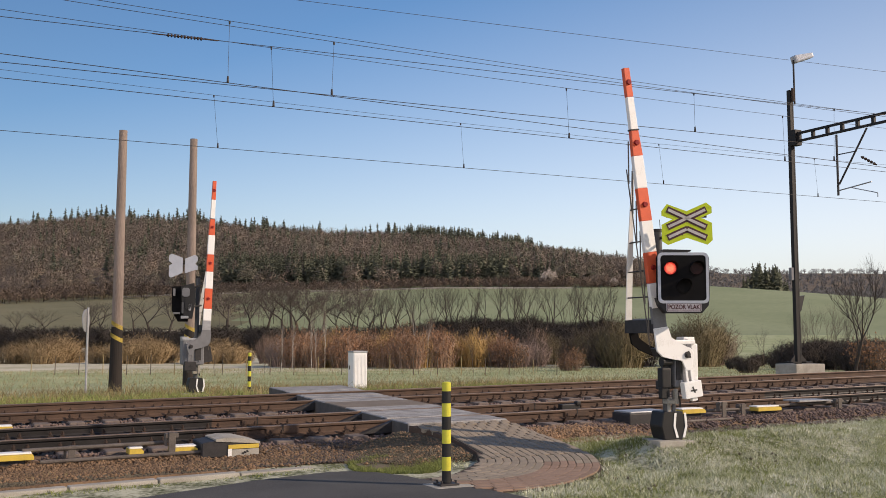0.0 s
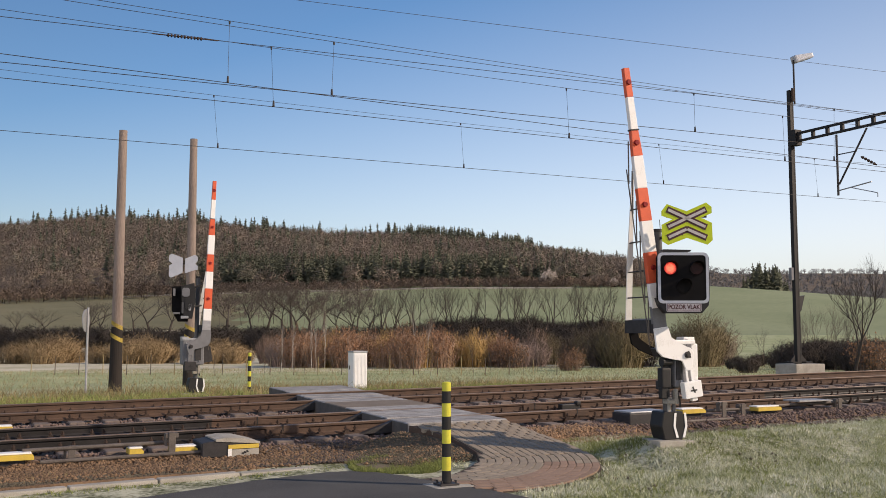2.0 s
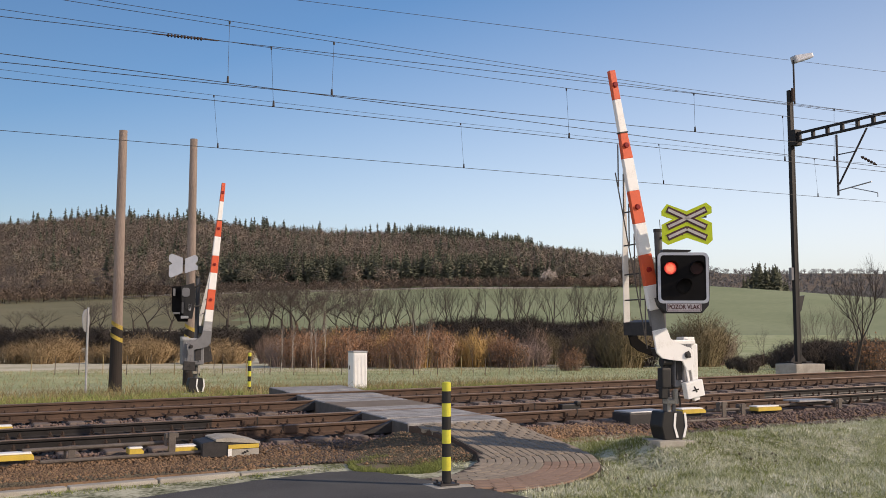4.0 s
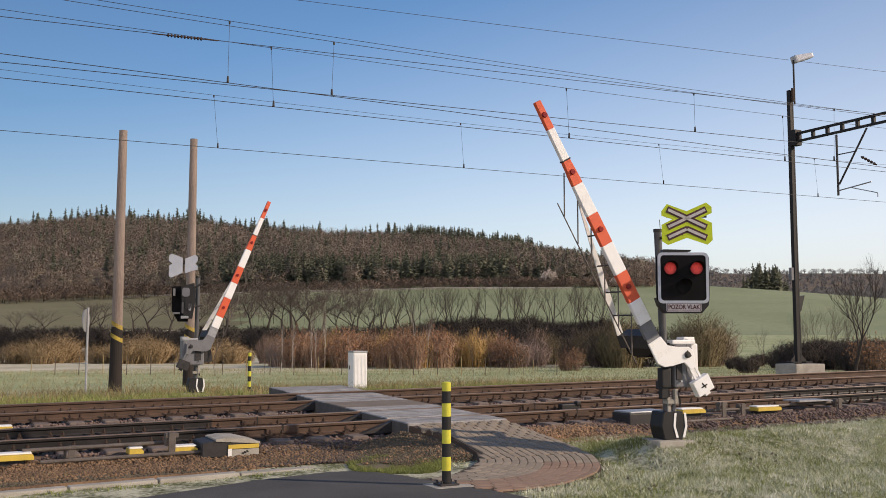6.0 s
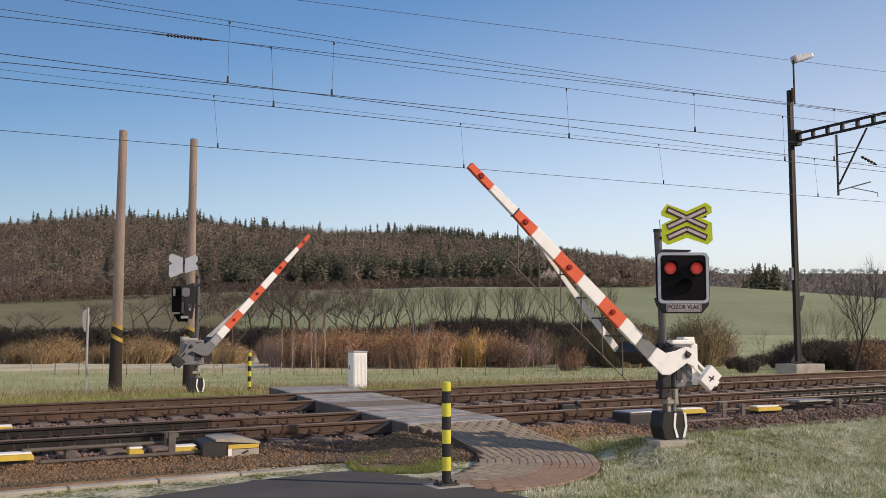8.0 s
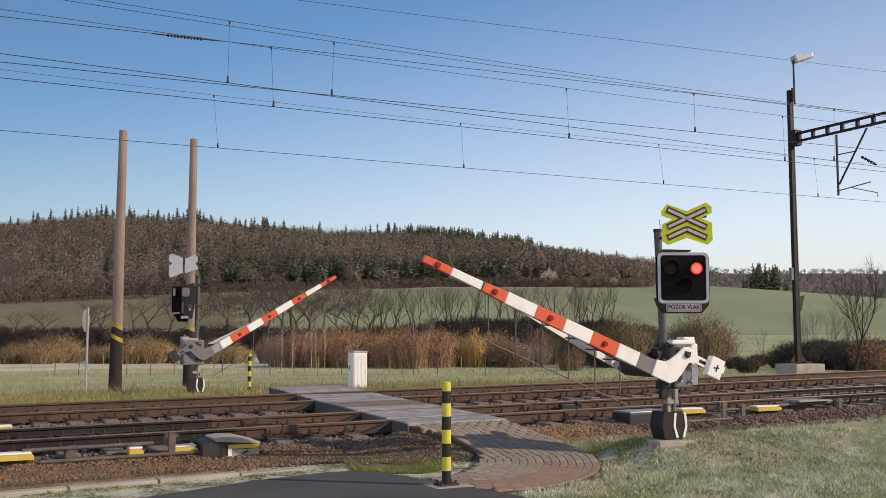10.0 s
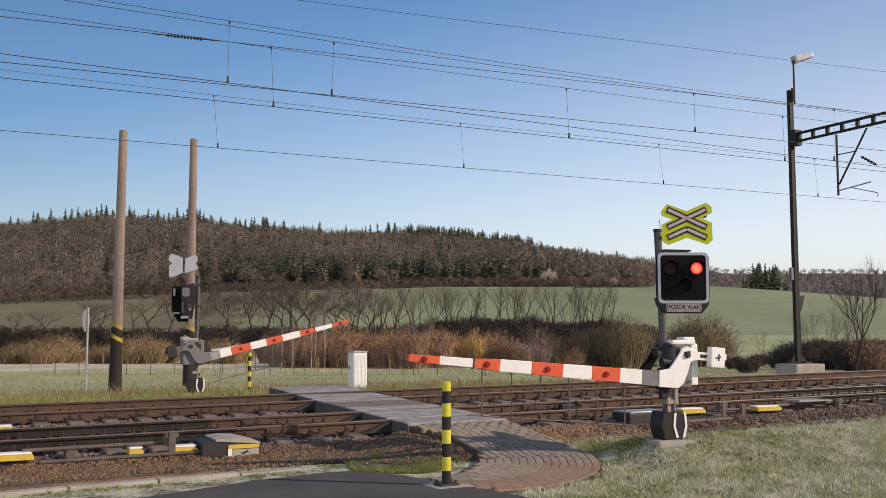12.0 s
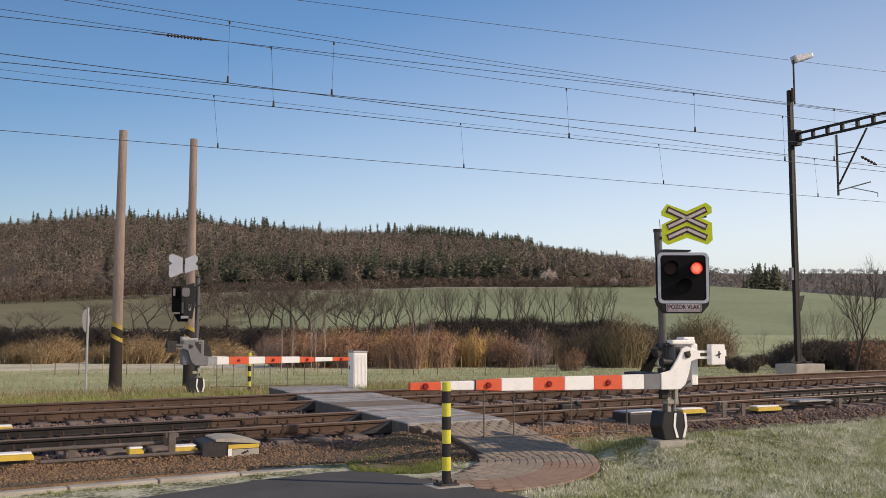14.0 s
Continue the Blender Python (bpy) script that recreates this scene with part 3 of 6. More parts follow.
def signal_board(parent, m):
    bm = B()
    slab(bm, rounded(0.80, 0.74, 0.07), 0.02, 0.07)
    body = part("signal_board", bm, M["black_matt"], parent, "black signal board with pale rim and red lamps")
    seat(body, m)
    bm = B()
    ring(bm, rounded(0.775, 0.775, 0.075), rounded(0.69, 0.69, 0.05), -0.005, 0.02)
    part("rim", bm, M["frame_grey"], body, "pale grey reflective rim")
    bm = B()
    slab(bm, rounded(0.70, 0.70, 0.05), 0.0, 0.03)
    part("face", bm, M["black_matt"], body)
    bm = B()
    slab(bm, ((-0.40, -0.30), (0.40, -0.30), (0.38, -0.42), (0.28, -0.535), (-0.26, -0.535), (-0.36, -0.42)), 0.022, 0.26)
    part("housing", bm, M["black"], body)
    bm = B()
    slab(bm, rounded(0.70, 0.64, 0.1), 0.071, 0.33)
    part("back_box", bm, M["black"], body)
    lamps = []
    for x, z, on in ((-0.2, 0.145, True), (0.2, 0.145, True), (0.0, -0.12, False)):
        bm = B()
        n = 20
        rows = []
        for rr, y in ((0.112, -0.002), (0.112, -0.15), (0.106, -0.15), (0.106, -0.002)):
            rows.append([bm.verts.new((x + rr * math.cos(a), y if y > -0.1 else (-0.03 - 0.15 * max(0, math.sin(a)) ** 0.7), z + rr * math.sin(a))) for a in np.linspace(0, 2 * math.pi, n, endpoint=False)])
        for a in range(3):
            for j in range(n):
                bm.faces.new((rows[a][j], rows[a][(j + 1) % n], rows[a + 1][(j + 1) % n], rows[a + 1][j]))
        part("hood", bm, M["black_matt"], body)
        if on:
            # added drum of four lenses that imitates flashing: lit, fading, dark, fading
            bm = B()
            for k in range(4):
                bmesh.ops.create_cone(bm, cap_ends=True, segments=24, radius1=0.093, radius2=0.093, depth=0.01, matrix=pose(0, 0, 0, 0, 0, 90 * k) @ pose(0, -0.1, 0, 90))
            me = finish("lamp", bm, M["lens_red"])
            me.materials.append(M["lamp_on"])
            me.materials.append(M["lamp_half"])
            for p in me.polygons:
                c, q = p.center, p.normal
                if c.y < -0.1 and q.y < -0.5:
                    p.material_index = 1
                elif abs(c.x) > 0.1 and abs(q.x) > 0.5 and abs(c.y) < 0.05:
                    p.material_index = 2
            ob = new("lamp", me)
            ob.parent = body
            tagged(ob, "round red warning lamp")
            ob.location = (x, 0.09, z)
            lamps.append((ob, (x, 0.09, z)))
        else:
            bm = B()
            rod(bm, (x, 0.0, z), (x, -0.01, z), 0.1, seg=24)
            part("lens", bm, M["black_matt"], body, "unlit dark lens")
    bm = B()
    slab(bm, rounded(0.53, 0.135, 0.02), 0.0, 0.022)
    pl = part("text_plate", bm, M["plate_bg"], body, "pale plate with dark lettering")
    pl.location = (0.0, 0.0, -0.445)
    bm = B()
    ring(bm, rounded(0.51, 0.118, 0.012), rounded(0.497, 0.105, 0.01), -0.002, 0.0)
    part("border", bm, M["maroon"], pl)
    t = lettering("POZOR VLAK", 0.098, M["maroon"], pl, pose(0, -0.003, 0.0, 90))
    t.scale = (0.80, 1.0, 1.0)
    bm = B()
    slab(bm, ((-0.30, 0.40), (0.12, 0.405), (0.14, 0.43), (-0.29, 0.44)), 0.03, 0.22)
    part("rain_cover", bm, M["black"], body)
    return lamps


NEAR_CUTS = (4.46, 4.01, 3.50, 3.10, 2.60, 2.10, 1.62, 1.15, 0.77)
FAR_CUTS = (4.63, 4.10, 3.56, 3.10, 2.56, 2.08, 1.61, 1.05, 0.72)


def barrier(m, s, cuts, rods, front, lift=0.0):
    """A crossing barrier on its signal post; s: the side to which the boom lies."""
    top = thing("crossing_barrier", m, "red and white barrier boom with warning signal on a steel post" if front else "red and white barrier boom on a grey drive seen from behind", "level crossing barrier", "crossing barriers")
    bm = B()
    box(bm, (-0.12, -0.05, -0.03), (0.46, 0.5, 0.16), 0.02)
    part("foundation", bm, M["concrete"], top, "rough concrete footing")
    bm = B()
    box(bm, (0.25, 0.05, -0.05), (0.26, 0.42, 0.14), 0.02)
    part("foundation", bm, M["concrete"], top)
    lean = -0.12 if front else 0.02
    bm = B()
    rod(bm, (0, 0, 0.05), (lean, 0, 3.23), 0.058, seg=20)
    part("post", bm, M["post_grey"], top, "dark grey steel post", smooth=False)
    bm = B()
    rod(bm, (lean, 0, 3.22), (lean, 0, 3.27), 0.066, seg=20)
    rod(bm, (lean + 0.05, 0, 3.26), (lean + 0.04, 0, 3.42), 0.006, seg=6)
    part("post_cap", bm, M["dark_steel"], top)
    # foot guard with reflecting stripes
    bm = B()
    slab(bm, ((-0.17, 0.045), (0.15, 0.045), (0.205, 0.25), (0.16, 0.47), (-0.18, 0.47), (-0.225, 0.25)), -0.17, 0.17)
    bmesh.ops.bevel(bm, geom=bm.edges[:], offset=0.015, segments=1, affect="EDGES")
    guard = part("foot_guard", bm, M["black"], top, "black foot guard with pale reflecting stripes")
    for q in (-1, 1):
        bm = B()
        x = 0.085 + q * 0.075
        slab(bm, ((x - 0.02 * q, 0.08), (x + 0.04 - 0.02 * q, 0.08), (x + 0.036 + 0.03 * q, 0.25), (x + 0.036 + 0.01 * q, 0.45), (x + 0.01 * q, 0.45), (x + 0.03 * q, 0.25)), -0.182, -0.172)
        part("reflector", bm, M["white"], guard, "pale reflecting stripe")
    bm = B()
    box(bm, (0.0, -0.09, 0.62), (0.2, 0.14, 0.07), 0.01)
    box(bm, (0.05, -0.15, 0.70), (0.06, 0.05, 0.22), 0.01)
    part("cable_clamp", bm, M["concrete"], top)
    # drive housing
    bm = B()
    box(bm, (-s * (0.19 if front else 0.10), 0.0, 1.17), (0.32 if front else 0.58, 0.34, 0.68), 0.03)
    drive = part("drive_housing", bm, M["grey_paint"], top, "grey metal drive housing")
    bm = B()
    box(bm, (-s * (0.36 if front else 0.30), 0.0, 1.18), (0.22, 0.30, 0.64), 0.025)
    part("side_cover", bm, M["white"] if front else M["grey_paint"], drive, "white painted cover" if front else "")
    bm = B()
    box(bm, (-s * 0.20, -0.03, 1.52), (0.42, 0.30, 0.07), 0.02)
    box(bm, (-s * 0.33, -0.03, 1.57), (0.2, 0.2, 0.06), 0.015)
    part("lid", bm, M["white"] if front else M["zinc"], drive)
    bm = B()
    if front:
        slab(bm, ((s * 0.05, 0.78), (s * 0.14, 0.80), (s * 0.14, 0.93), (s * 0.05, 0.93)), -0.10, 0.10)
        part("motor_bracket", bm, M["dark_steel"], drive)
        bm = B()
        slab(bm, ((s * 0.05, 1.28), (s * 0.18, 1.30), (s * 0.22, 1.42), (s * 0.05, 1.46)), -0.06, 0.10)
    else:
        slab(bm, ((s * 0.16, 0.86), (s * 0.46, 0.92), (s * 0.40, 1.3), (s * 0.24, 1.5), (s * 0.16, 1.5)), -0.02, 0.2)
    part("motor_bracket" if front else "motor_cover", bm, M["dark_steel"], drive)
    if front:
        bm = B()
        box(bm, (-s * 0.33, -0.02, 1.53), (0.13, 0.30, 0.09), 0.012)
        part("lid_end", bm, M["white"], drive)
        bm = B()
        box(bm, (-s * 0.245, -0.157, 1.19), (0.008, 0.03, 0.6), 0.002)
        part("panel_seam", bm, M["black"], drive)
        bm = B()
        box(bm, (s * 0.13, -0.12, 0.98), (0.16, 0.14, 0.30), 0.02)
        box(bm, (s * 0.15, -0.12, 0.76), (0.12, 0.1, 0.18), 0.015)
        part("terminal_box", bm, M["black"], drive, "black cable terminal box")
        bm = B()
        rod(bm, (s * 0.03, -0.17, 1.22), (s * 0.19, -0.17, 1.22), 0.055, seg=14)
        rod(bm, (s * 0.17, -0.17, 1.22), (s * 0.21, -0.17, 1.22), 0.07, seg=14)
        part("limit_switch", bm, M["black"], drive)
        for x in (-0.075, 0.075):
            bm = B()
            box(bm, (x, -0.072, 0.9), (0.03, 0.02, 0.05), 0.004)
            part("clamp_bolt", bm, M["zinc"], drive)
        bm = B()
        rod(bm, (-s * 0.07, -0.06, 0.42), (-s * 0.07, -0.06, 0.78), 0.03, seg=12)
        part("conduit", bm, M["grey_paint"], top, "grey cable conduit beside the post")
        bm = B()
        box(bm, (s * 0.05, -0.11, 0.55), (0.05, 0.03, 0.2), 0.006)
        box(bm, (s * 0.05, -0.12, 0.66), (0.1, 0.03, 0.05), 0.006)
        part("cable_bracket", bm, M["concrete"], top)
    bm = B()
    for z in (0.84, 1.48):
        box(bm, (0, 0, z), (0.2, 0.2, 0.06), 0.01)
        rod(bm, (-0.09, -0.14, z), (-0.09, 0.14, z), 0.016, seg=8)
        rod(bm, (0.09, -0.14, z), (0.09, 0.14, z), 0.016, seg=8)
    part("post_clamp", bm, M["dark_steel"] if front else M["zinc"], drive)
    bm = B()
    for k in range(6):
        a = 0.25 + k * 0.28
        rod(bm, (s * -0.02 + 0.10 * math.sin(a), -0.16, 0.80 - 0.045 * k), (s * -0.02 + 0.10 * math.sin(a + 0.28), -0.16, 0.755 - 0.045 * k), 0.014, seg=8)
    part("cable_hose", bm, M["black"], top, "black cable hose")
    for x, z in ((-0.3, 0.93), (-0.3, 1.42), (-0.12 if front else 0.06, 0.93), (-0.12 if front else 0.06, 1.42)):
        bm = B()
        rod(bm, (s * x, -0.165, z), (s * x, -0.215, z), 0.018, seg=6)
        part("bolt", bm, M["zinc"], drive)
    bm = B()
    box(bm, (s * (-0.1 if front else 0.02), -0.175, 1.2), (0.1 if front else 0.16, 0.03, 0.5), 0.004)
    part("plate", bm, M["dark_steel"], drive)
    # boom turns about the drive shaft
    pv = (-s * 0.19, -0.23, 1.33)
    bm = B()
    crank = [(-0.24, 0.05), (0.0, 0.13), (0.09, 0.09), (0.17, -0.08), (0.29, -0.24), (0.47, -0.27), (0.47, -0.52), (0.13, -0.52), (0.03, -0.44), (-0.02, -0.3), (-0.07, -0.09), (-0.24, -0.05)]
    slab(bm, [(s * x, z) for x, z in crank], -0.035, 0.0)
    bmesh.ops.bevel(bm, geom=bm.edges[:], offset=0.008, segments=1, affect="EDGES")
    arm = part("boom_arm", bm, M["white"] if front else M["grey_paint"], top, "cranked boom arm turning on the drive shaft")
    arm.location = pv
    bm = B()
    rod(bm, (0, -0.06, 0), (0, 0.84, 0), 0.05, seg=16)
    rod(bm, (0, -0.075, 0), (0, -0.05, 0), 0.03, seg=8)
    part("shaft", bm, M["dark_steel"], arm)
    for z in (0.045, -0.045):
        bm = B()
        box(bm, (-s * 0.30, -0.02, z), (0.24, 0.02, 0.035))
        part("weight_bar", bm, M["white"] if front else M["grey_paint"], arm)
    bm = B()
    box(bm, (-s * 0.53, -0.03, 0.0), (0.25, 0.12, 0.31), 0.012)
    box(bm, (-s * 0.68, -0.03, 0.02), (0.05, 0.06, 0.1), 0.008)
    cw = part("counterweight", bm, M["white"] if front else M["dark_steel"], arm, "flat counterweight block")
    bm = B()
    box(bm, (-s * 0.53, -0.093, 0.0), (0.10, 0.006, 0.02), 0, pose(0, 0, 0, 0, -18))
    box(bm, (-s * 0.54, -0.094, 0.0), (0.02, 0.006, 0.11))
    part("marking", bm, M["black"], arm)
    for k in range(3):
        bm = B()
        box(bm, (s * (0.0 - 0.04 * k + 0.04), -0.04, 0.03 + 0.008 * k), (0.03, 0.008, 0.03), 0.002)
        part("bolt", bm, M["black"], arm)
    bm = B()
    slab(bm, [(s * x, z) for x, z in ((0.40, -0.27), (0.60, -0.28), (0.60, -0.50), (0.40, -0.53))], 0.0, 0.80)
    part("yoke", bm, M["dark_steel"], arm, "dark steel yoke joining both arms")
    bm = B()
    slab(bm, [(s * x, z) for x, z in ((-0.05, 0.07), (0.06, 0.06), (0.18, -0.16), (0.30, -0.28), (0.47, -0.30), (0.47, -0.44), (0.22, -0.42), (0.10, -0.30), (-0.03, -0.06))], 0.80, 0.84)
    # nearer barrier: black colour holds the rear arm's shade
    part("rear_arm", bm, M["black_matt"] if front else M["grey_paint"], arm, "rear arm coloured black in place of shade" if front else "")
    bm = B()
    sl = lambda d: float(np.interp(d, (0.42, 3.4, 3.45, 4.65), (0.115, 0.085, 0.066, 0.049)))
    mid = -0.395
    slab(bm, [(s * x, z) for x, z in ((0.47, mid + 0.115), (0.80, mid + sl(0.8)), (0.80, mid - sl(0.8)), (0.47, mid - 0.115))], -0.02, 0.04)
    # nearer boom: the crank's shade is put into the root's grey
    part("boom_root", bm, M["grey_paint"] if front else M["zinc"], arm)
    for k, (b, a) in enumerate(zip(cuts, cuts[1:])):
        bm = B()
        slab(bm, [(s * a, mid - sl(a + 0.001)), (s * b, mid - sl(b - 0.001)), (s * b, mid + sl(b - 0.001)), (s * a, mid + sl(a + 0.001))], -0.035, 0.045)
        bmesh.ops.bevel(bm, geom=bm.edges[:], offset=0.008, segments=1, affect="EDGES")
        part("boom_stripe", bm, M["red"] if k % 2 == 0 else M["white"], arm, "red boom section" if k % 2 == 0 else "white boom section")
        if k % 2 == 0:
            c = (a + b) / 2
            bm = B()
            rod(bm, (s * c, -0.036, mid), (s * c, -0.065, mid), 0.045, 0.036, seg=16)
            part("boom_lamp", bm, M["boom_lens"], arm, "dark red boom lamp")
    bm = B()
    box(bm, (s * cuts[2], 0.005, mid), (0.022, 0.095, 0.15), 0.004)
    part("joint_plate", bm, M["dark_steel"], arm)
    # white brace behind the boom
    bm = B()
    slab(bm, [(s * x, z + lift * (3.2 - x) / 2.6) for x, z in ((0.6, mid + 0.0), (0.6, mid - 0.11), (1.5, mid - 0.11), (2.2, mid - 0.085), (3.0, mid - 0.06), (3.0, mid - 0.04), (2.2, mid - 0.02), (1.5, mid - 0.01))], 0.0, 0.02)
    for v in bm.verts:
        v.co.y += 0.05 + 0.72 * (3.0 - s * v.co.x) / 2.45
    part("brace", bm, M["white"], arm, "white painted tapered brace plate")
    for d, h in ((0.95, 0.66), (1.35, 0.54), (1.8, 0.4), (2.3, 0.25)):
        bm = B()
        rod(bm, (s * d, 0.03, mid - 0.09), (s * d, h, mid - 0.08 + lift * (3.2 - d) / 2.6), 0.012, seg=6)
        part("brace_tie", bm, M["dark_steel"], arm)
    # hanging rods
    hung = []
    for d in rods:
        bm = B()
        rod(bm, (0, 0, 0.01), (0, 0, -0.64), 0.0105, seg=8)
        ob = part("hanging_rod", bm, M["rod_steel"], arm, "thin hanging steel rod")
        ob.location = (s * d, 0.06, mid - 0.085)
        hung.append((ob, (s * d, 0.06, mid - 0.085)))
    bm = B()
    rod(bm, (s * (rods[-1] - 0.18), 0, -0.64), (s * (rods[0] + 0.22), 0, -0.64), 0.0095, seg=8)
    rail = part("bottom_rail", bm, M["rod_steel"], arm, "thin bottom rail of the hanging rods")
    rail.location = (0, 0.075, mid - 0.085)
    return top, arm, pv, hung, rail, mid - 0.085


NEAR = barrier(pose(8.82, 10.575, -0.162, 0, 0, -6) @ Matrix.Scale(0.9, 4), -1, NEAR_CUTS, (3.33, 2.87, 2.41, 1.95, 1.48, 1.02), True)
FAR = barrier(pose(5.945, 26.93, -0.38, 0, 0, 0), 1, FAR_CUTS, (3.28, 2.77, 2.26, 1.77, 1.2, 0.74), False, 0.13)
VIEW_TURN = -26.8
LAMPS = signal_board(NEAR[0], pose(8.681, 10.034, 2.07, 0, 0, VIEW_TURN) @ Matrix.Scale(0.882, 4))
warning_cross(NEAR[0], pose(8.735, 10.006, 2.794, 0, 0, VIEW_TURN) @ Matrix.Scale(0.882, 4), True)
for a, b in (((8.73, 10.575, 2.655), (8.694, 10.026, 2.655)), ((8.73, 10.575, 2.34), (8.694, 10.17, 2.34)), ((8.73, 10.575, 1.89), (8.694, 10.17, 1.89))):
    bm = B()
    rod(bm, a, b, 0.02, seg=8)
    seat(part("sign_bracket", bm, M["dark_steel"], NEAR[0]), Matrix())
# the far signal shows its back
bm = B()
slab(bm, ((-0.33, 0.46), (0.12, 0.48), (0.16, -0.2), (0.1, -0.5), (-0.16, -0.5), (-0.33, -0.2)), -0.05, 0.05)
fb = seat(part("signal_board", bm, M["black_matt"], FAR[0], "black back of a signal board"), pose(5.57, 26.8, 2.13, 0, 0, -12))
bm = B()
slab(bm, ((-0.1, 0.46), (0.26, 0.56), (0.3, 0.1), (0.22, -0.42), (0.0, -0.42), (-0.06, 0.0)), -0.22, -0.05)
part("lamp_housing", bm, M["black"], fb)
for x, z, w, h, key in ((0.04, 0.30, 0.2, 0.24, "grey_paint"), (-0.27, 0.3, 0.06, 0.2, "grey_paint"), (0.1, -0.02, 0.16, 0.26, "black"), (0.15, -0.1, 0.07, 0.2, "zinc"), (-0.04, -0.12, 0.05, 0.3, "post_grey"), (0.02, -0.38, 0.2, 0.07, "zinc"), (-0.2, -0.27, 0.18, 0.05, "grey_paint")):
    bm = B()
    slab(bm, rounded(w, h, min(w, h) * 0.3), -0.25, -0.04)
    ob = part("back_cover", bm, M[key], fb)
    ob.location = (x, 0, z)
bm = B()
rod(bm, (0.2, -0.08, 0.40), (0.46, 0.0, 0.55), 0.03, seg=8)
part("holder", bm, M["black"], fb)
bm = B()
rod(bm, (0.24, -0.1, -0.1), (0.46, 0.0, -0.05), 0.025, seg=8)
part("holder", bm, M["black"], fb)
# back of the far warning cross: two half boards on a bracket
cross = seat(part("cross_sign", box(B(), (0.02, 0.03, 0.06), (0.5, 0.03, 0.04), 0.006), M["dark_steel"], FAR[0], "pale grey back of a two-piece warning cross"), pose(5.52, 26.72, 3.16, 0, 0, -12))
for pts in (((-0.40, 0.27), (-0.33, 0.33), (-0.03, 0.22), (-0.03, -0.19), (-0.33, -0.33), (-0.39, -0.30), (-0.39, 0.0), (-0.30, 0.06), (-0.40, 0.13)),
            ((0.03, 0.20), (0.30, 0.31), (0.37, 0.25), (0.37, 0.14), (0.30, 0.06), (0.37, 0.0), (0.37, -0.10), (0.24, -0.13), (0.03, -0.21))):
    bm = B()
    slab(bm, pts, -0.006, 0.006)
    part("half_board", bm, M["frame_grey"], cross)
for x in (0.0,):
    bm = B()
    box(bm, (x, -0.014, 0.06), (0.03, 0.012, 0.14 if x < 0 else 0.04), 0.003)
    part("bracket", bm, M["dark_steel"], cross)

# ---- small posts ----
def bollard(x, y, z, h, lean=0.0):
    t = thing("bollard", pose(x, y, z, 0, lean, 0), "black and yellow banded steel bollard on a small base plate", "bollard", "bollards")
    cuts = [0.03 + (h - 0.03) * q / 181 for q in (0, 22, 47, 71, 96, 120, 144, 166, 181)]
    for k, (z0, z1) in enumerate(zip(cuts, cuts[1:])):
        bm = B()
        rod(bm, (0, 0, z0), (0, 0, z1), 0.053, seg=20)
        part("band", bm, M["bollard_yellow"] if k % 2 else M["black"], t)
    bm = B()
    rod(bm, (0, 0, h), (0, 0, h + 0.012), 0.053, 0.035, seg=20)
    part("cap", bm, M["bollard_yellow"], t)
    bm = B()
    box(bm, (0, 0, 0.012), (0.24, 0.2, 0.03), 0.006)
    for sx in (-0.09, 0.09):
        rod(bm, (sx, -0.06, 0.02), (sx, -0.06, 0.06), 0.014, seg=6)
        rod(bm, (sx, 0.06, 0.02), (sx, 0.06, 0.06), 0.014, seg=6)
    part("base_plate", bm, M["dark_steel"], t)
    bm = B()
    box(bm, (0.03, 0, -0.05), (0.5, 0.42, 0.11), 0.02)
    part("footing", bm, M["concrete"], t)
    return t


bollard(5.09, 9.99, -0.405, 1.165)
bollard(7.98, 28.8, -0.47, 1.18)

cab = thing("cabinet", pose(10.95, 27.45, -0.45), "white painted metal trackside cabinet, one side shaded", "cabinet")
bm = B()
box(bm, (0, 0, 0.62), (0.44, 0.46, 1.12), 0.015)
part("body", bm, M["white"], cab)
bm = B()
box(bm, (0, 0, 1.20), (0.47, 0.49, 0.05), 0.012)
part("roof", bm, M["zinc"], cab)
bm = B()
box(bm, (0, 0, 0.03), (0.43, 0.45, 0.1), 0.01)
part("plinth", bm, M["concrete"], cab)
bm = B()
box(bm, (0, -0.232, 0.62), (0.39, 0.012, 1.02), 0.004)
dr = part("door", bm, M["white"], cab)
for k in range(9):
    bm = B()
    box(bm, (-0.176 + 0.044 * k, -0.24, 0.62), (0.008, 0.008, 0.98))
    part("rib", bm, M["white"], dr)
bm = B()
box(bm, (-0.226, 0.1, 0.72), (0.012, 0.06, 0.12), 0.003)
part("lock", bm, M["black"], cab)


